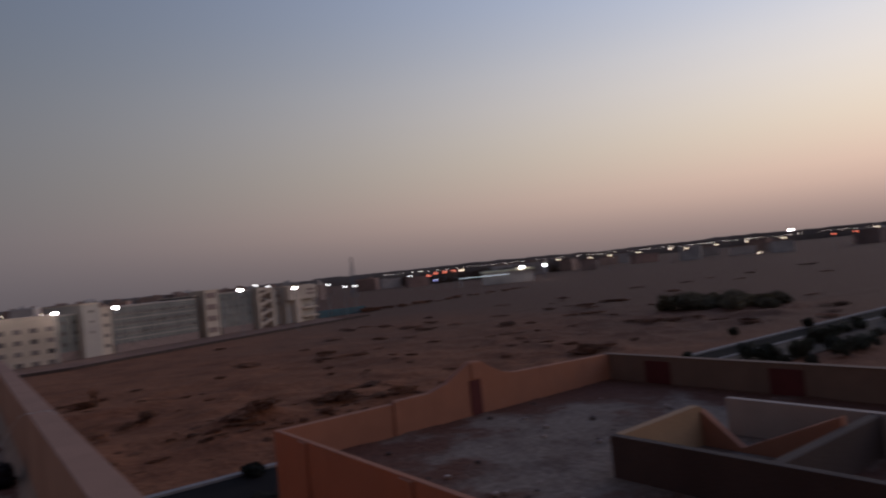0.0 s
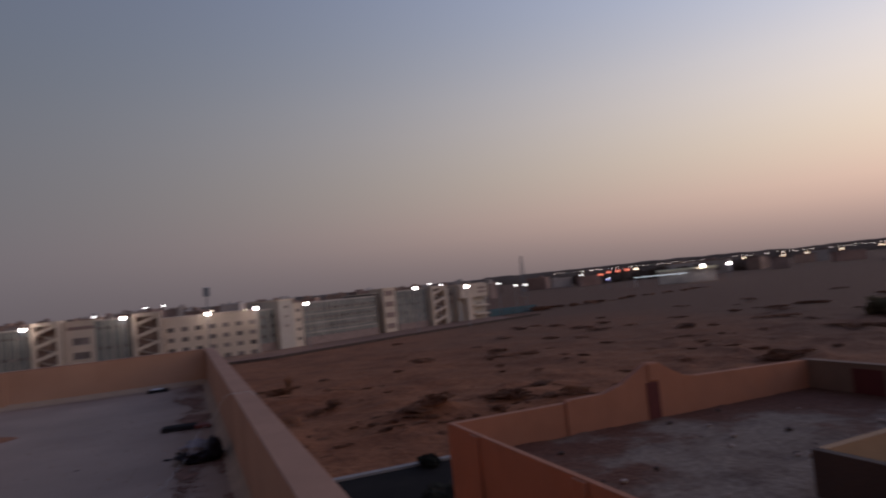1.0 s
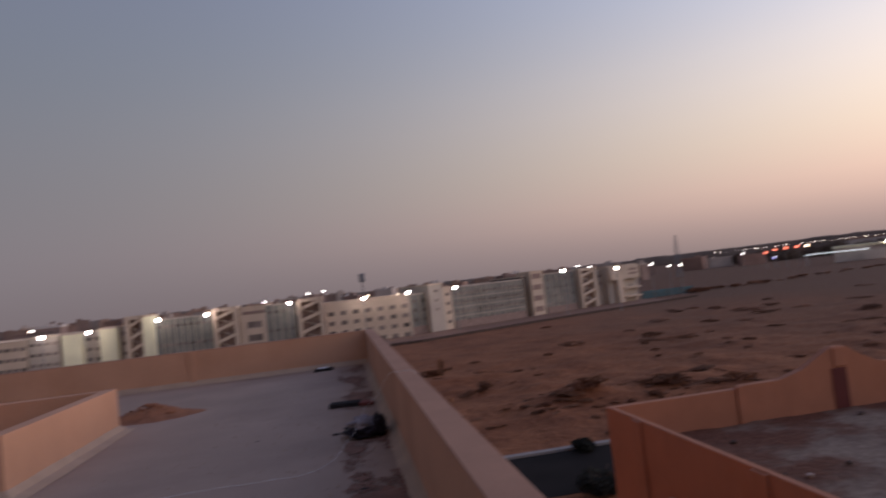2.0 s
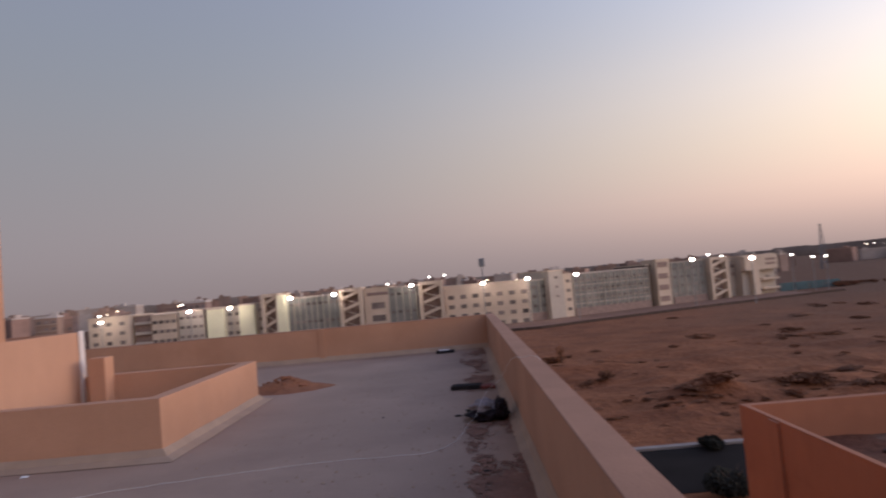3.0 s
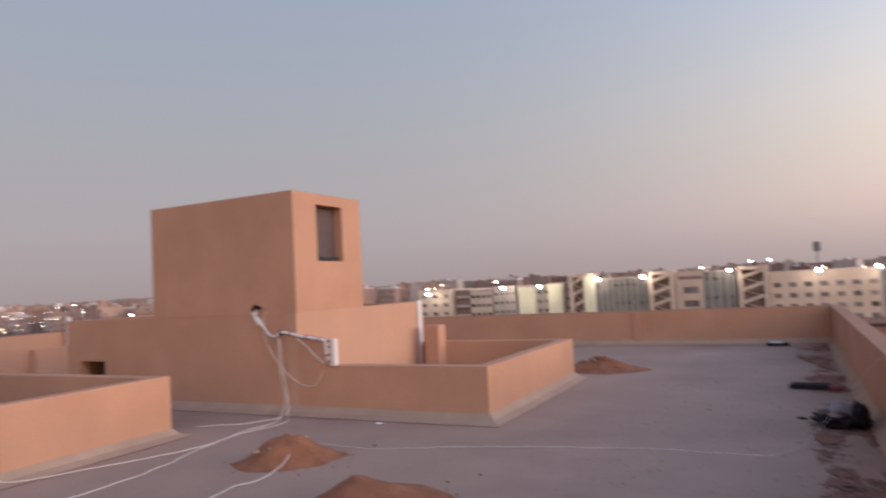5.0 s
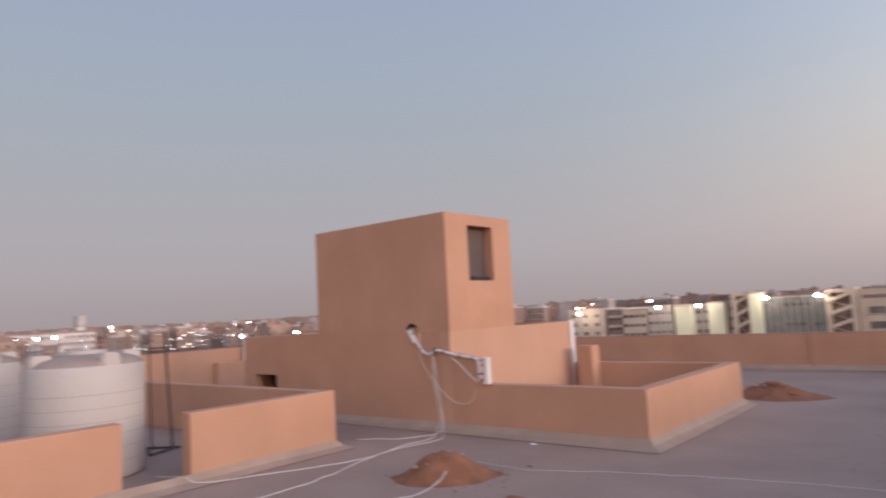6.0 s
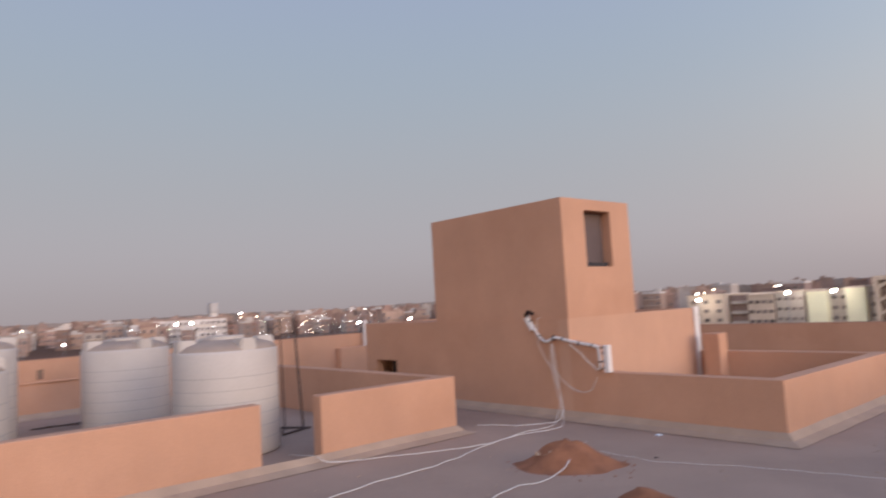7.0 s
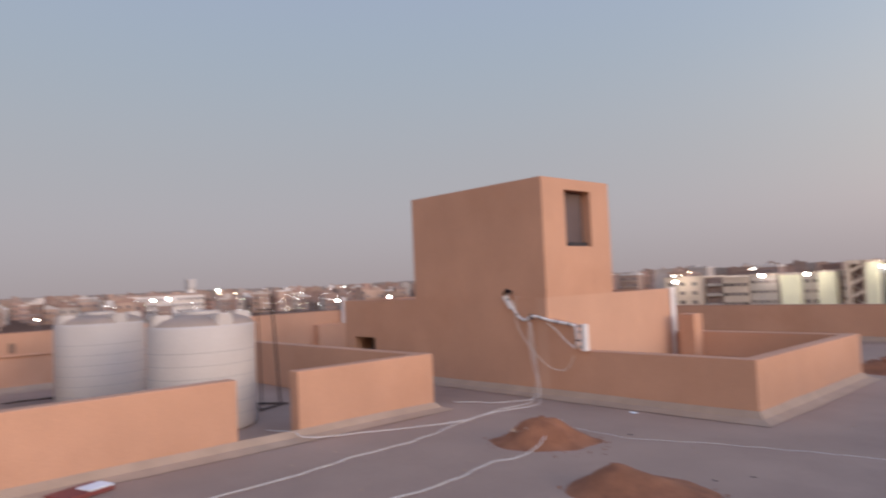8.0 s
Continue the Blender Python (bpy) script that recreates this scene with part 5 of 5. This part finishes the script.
# the road to the north-east
for x, y, z in ((107.8, 467, 0.3), (128, 462, 3.3), (173, 447, 2.4), (261, 402, 0.2), (276, 392, -4.3), (420, 230, -7), (343, 335, 1.3), (358, 318, 0.6), (367, 308, 0.6), (379, 293, 0.9),
                (391, 276, 1.2), (397, 268, 0.6), (407, 252, 0.9), (417, 236, 1.2), (427, 217, 1.1), (447, 171, 2.5)):
    lamp("street_lamp", x, y, z, WARM_LAMP if x > 340 else WHITE_LAMP, 0.55, "distant street lamp on a steel pole", "distant street lamps")
for x, y, z, m in ((248, 351, 0.6, RED_LAMP), (252, 347, 0.8, RED_LAMP), (257, 344, 1.0, RED_LAMP), (261, 341, 0.9, WARM_LAMP), (244, 354, -0.5, RED_LAMP), (439, 192, 0.5, RED_LAMP), (443, 181, 0.7, RED_LAMP), (247, 351, -4.0, BLUE_LAMP)):
    lamp("sign_lamp", x, y, z, m, 0.75, "distant coloured sign lamp on a post", "distant sign lamps")
lamp("flood_lamp", 429, 213, 5.7, FLOOD, 0.75, "bright white floodlight on a tall pole", "distant floodlights")
for x, y, z in ((284, 309, -0.7), (294, 299, -1.0)):
    lamp("flood_lamp", x, y, z, FLOOD, 0.75, "bright white floodlight at the petrol station", "distant floodlights")
ps = empty("petrol_station", pose(268, 326, GROUND, 0, 0, -43), "white flat-roofed station building with a lit edge", "building")
part("wall", boxed(-2, 30, 0, 12, -0.2, 7.5), TOWN[3], ps)
part("roof", boxed(-3, 31, -1, 13, 7.5, 8.6), PALE_LIT_CREAM, ps)
part("light_strip", boxed(-16, 14, -2.0, -1.6, 5.6, 5.85), TUBE_LAMP, ps, "row of white tube lights")
part("canopy_post", boxed(-16, -15.4, -2, -1.4, -0.2, 5.6), TOWN[3], ps)
far_lights = empty("highway_lights", pose(0, 0, 0), "string of tiny lamps along the highway on the horizon", "lamps")
for i in range(70):
    a = radians(-31 - 38 * (i + rng.uniform(-0.3, 0.3)) / 70)
    x, y, z = -1500 * math.sin(a), 1500 * math.cos(a), 4.5 + 0.4 * rng.random()
    bm = bmesh.new()
    bmesh.ops.create_icosphere(bm, subdivisions=1, radius=rng.uniform(0.45, 0.9))
    bmesh.ops.translate(bm, vec=(x, y, z), verts=bm.verts[:])
    head = part("lamp_head", bm, HIGHWAY_LAMP, far_lights)
    bm = bmesh.new()
    tube(bm, [(x, y + 0.9, GROUND), (x, y + 0.9, z)], 0.12, 5)
    part("pole", bm, STEEL, head)

# ---- town ----
TOWN_WIN = data_from(boxed(-0.8, 0.8, -0.12, 0.1, -0.65, 0.65), "window", FAR_WINDOW)


LEDGE = [data_from(boxed(-0.5, 0.5, -0.27, 0.26, -0.1, 0.1), "balcony_ledge", TOWN[k]) for k in (0, 2, 4)]
far_town = bmesh.new()


def far_house(x, y, w, dp, top, slot, seed):
    """A house in the far, joined part of the town: body, parapet and stair head."""
    r = random.Random(seed)
    m = pose(x, y, GROUND, 0, 0, math.degrees(math.atan2(y, x)) - 90 + r.uniform(-25, 25))
    h, px, before = top - GROUND, r.uniform(-w / 3, w / 3), len(far_town.faces)
    box(far_town, -w / 2, w / 2, 0, dp, -0.3, h, m)
    box(far_town, -w / 2 - 0.2, w / 2 + 0.2, -0.2, 0.1, h - 0.1, h + 0.9, m)
    box(far_town, px - 1.6, px + 1.6, dp * 0.3, dp * 0.6, h - 0.1, h + r.uniform(1.6, 3.0), m)
    far_town.faces.ensure_lookup_table()
    for f in far_town.faces[before:]:
        f.material_index = slot


def town_house(x, y, w, dp, top, mat, windows, seed):
    r = random.Random(seed)
    a = math.degrees(math.atan2(y, x)) - 90 + r.uniform(-25, 25)
    h = top - GROUND
    ob = empty("apartment_house", pose(x, y, GROUND, 0, 0, a), "distant flat-roofed apartment house with dark windows", "house", "distant town")
    bm = bmesh.new()
    box(bm, -w / 2, w / 2, 0, dp, -0.3, h)
    part("wall", bm, mat, ob)
    bm = bmesh.new()
    box(bm, -w / 2 - 0.2, w / 2 + 0.2, -0.2, 0.1, h - 0.1, h + 0.9)
    box(bm, -w / 2 - 0.2, -w / 2 + 0.1, 0.1, dp, h - 0.1, h + 0.9), box(bm, w / 2 - 0.1, w / 2 + 0.2, 0.1, dp, h - 0.1, h + 0.9)
    px = r.uniform(-w / 3, w / 3)
    box(bm, px - 1.6, px + 1.6, dp * 0.3, dp * 0.6, h - 0.1, h + r.uniform(1.6, 3.0))
    part("roof", bm, TOWN[r.randrange(5)], ob, "roof parapet with a stair head")
    if windows:
        for i in range(3):
            ledge = new("balcony_ledge", LEDGE[seed % 3])
            ledge.parent = ob
            ledge.matrix_basis = pose(0, -0.28, h - 3.0 - 3.1 * i) @ Matrix.Diagonal((w - 0.6, 1, 1, 1))
        cols = max(2, int(w / 2.6))
        for i in range(3):
            for c in range(cols):
                if r.random() < 0.85:
                    wd = new("window", TOWN_WIN)
                    wd.parent = ob
                    wd.matrix_basis = pose(-w / 2 + w * (c + 0.5) / cols, -0.02, h - 2.0 - 3.1 * i)


rng = random.Random(23)
for i in range(330):
    a = radians(rng.uniform(38, 104))
    d = 330 + 560 * (i / 330) ** 1.1
    top = rng.uniform(-3.6, 0.6) + (d - 330) * 0.009
    place = (-d * math.sin(a), d * math.cos(a), rng.uniform(4.5, 9.5), rng.uniform(6, 10), top, rng.choice((0, 1, 2, 0, 1, 0, 1, 4)), i)
    if i < 150:
        town_house(*place[:5], TOWN[place[5]], True, i)
    else:
        far_house(*place)
for i in range(120):
    a = radians(rng.uniform(-26, 42))
    d = 330 + 450 * rng.random()
    top = rng.uniform(-0.8, 2.6) + (d - 330) * 0.011 * (1 if a > 0 else 0.55)
    place = (-d * math.sin(a), d * math.cos(a), rng.uniform(7, 14), rng.uniform(9, 14), top, rng.choice((0, 1, 2, 4, 4)), 500 + i)
    if d < 520:
        town_house(*place[:5], TOWN[place[5]], d < 420, 500 + i)
    else:
        far_house(*place)
for i in range(26):
    a = radians(rng.uniform(-70, -24))
    d = rng.uniform(560, 800)
    town_house(-d * math.sin(a), d * math.cos(a), rng.uniform(11, 24), 12, rng.uniform(-3, 2.0), rng.choice(TOWN), False, 900 + i)
ob = thing("far_town", far_town, TOWN[0], "far flat-roofed houses of the town, close together", "town", kind="stuff")
for m in TOWN[1:]:
    ob.data.materials.append(m)
# the long pale block and water tower on the skyline
town_house(-352, 122, 46, 14, 1.6, TOWN[3], True, 1501)
wt = empty("water_tower", pose(-384, 152, GROUND), "pale square water tower above the town", "tower")
part("shaft", boxed(-1.9, 1.9, -1.9, 1.9, -0.3, 15), TOWN[3], wt)
part("tank", boxed(-2.3, 2.3, -2.3, 2.3, 14.5, 20.5, 0.3), TOWN[3], wt)
mast = empty("radio_mast", pose(8.6, 280, GROUND), "thin steel radio mast above the campus roofs", "mast")
bm = bmesh.new()
tube(bm, [(0, 0, -0.3), (0, 0, 18.5)], 0.4, 6, 0.25)
part("pole", bm, STEEL, mast)
part("antenna", boxed(-1.2, 1.2, -0.5, 0.5, 17, 20.5, 0.2), STEEL, mast)
mast2 = empty("radio_mast", pose(214, 400, GROUND), "tall lattice radio mast on the horizon", "mast")
for dx, dy in ((-2.2, 0), (2.2, 0), (0, 2.2)):
    bm = bmesh.new()
    tube(bm, [(dx, dy, -0.3), (dx * 0.15, dy * 0.15, 27)], 0.35, 5, 0.2)
    part("leg", bm, STEEL, mast2)
for z in (4, 9, 14, 19, 23):
    k = 1 - z / 32
    bm = bmesh.new()
    tube(bm, [(-2.2 * k, 0, z), (2.2 * k, 0, z), (0, 2.2 * k, z)], 0.2, 5)
    part("brace", bm, STEEL, mast2)
# town lamps
for x, y, z, s in ((-361, 123, -0.6, 1.3), (-358, 130, -0.4, 1.3), (-349, 153, 3.4, 0.6), (-319, 209, -5.3, 1.5), (-302, 232, -4.6, 1.1), (-292, 244, -2.0, 1.1), (-374, 73, -7.4, 0.9)):
    lamp("flood_lamp", x * 0.78, y * 0.78, 1.83 + (z - 1.83) * 0.78, FLOOD, s * 0.38, "bright white lamp over the town", "town floodlights")
for i in range(80):
    a = radians(rng.triangular(52, 76, 60))
    d = rng.uniform(265, 300)
    z = rng.uniform(-7, 0.5)
    lamp("street_lamp", -1.4 - d * math.sin(a), d * math.cos(a), z, rng.choice((WHITE_LAMP, WHITE_LAMP, WARM_LAMP, GREEN_LAMP)), rng.choice((0.05, 0.07, 0.09, 0.12, 0.16, 0.21)), "small street lamp in the town", "town street lamps")
for i in range(22):
    a = radians(rng.uniform(-22, 100))
    d = rng.uniform(240, 300)
    lamp("street_lamp", -1.4 - d * math.sin(a), d * math.cos(a), rng.uniform(0, 2.2), rng.choice((WHITE_LAMP, WARM_LAMP)), rng.uniform(0.14, 0.28), "small street lamp in the town", "town street lamps")
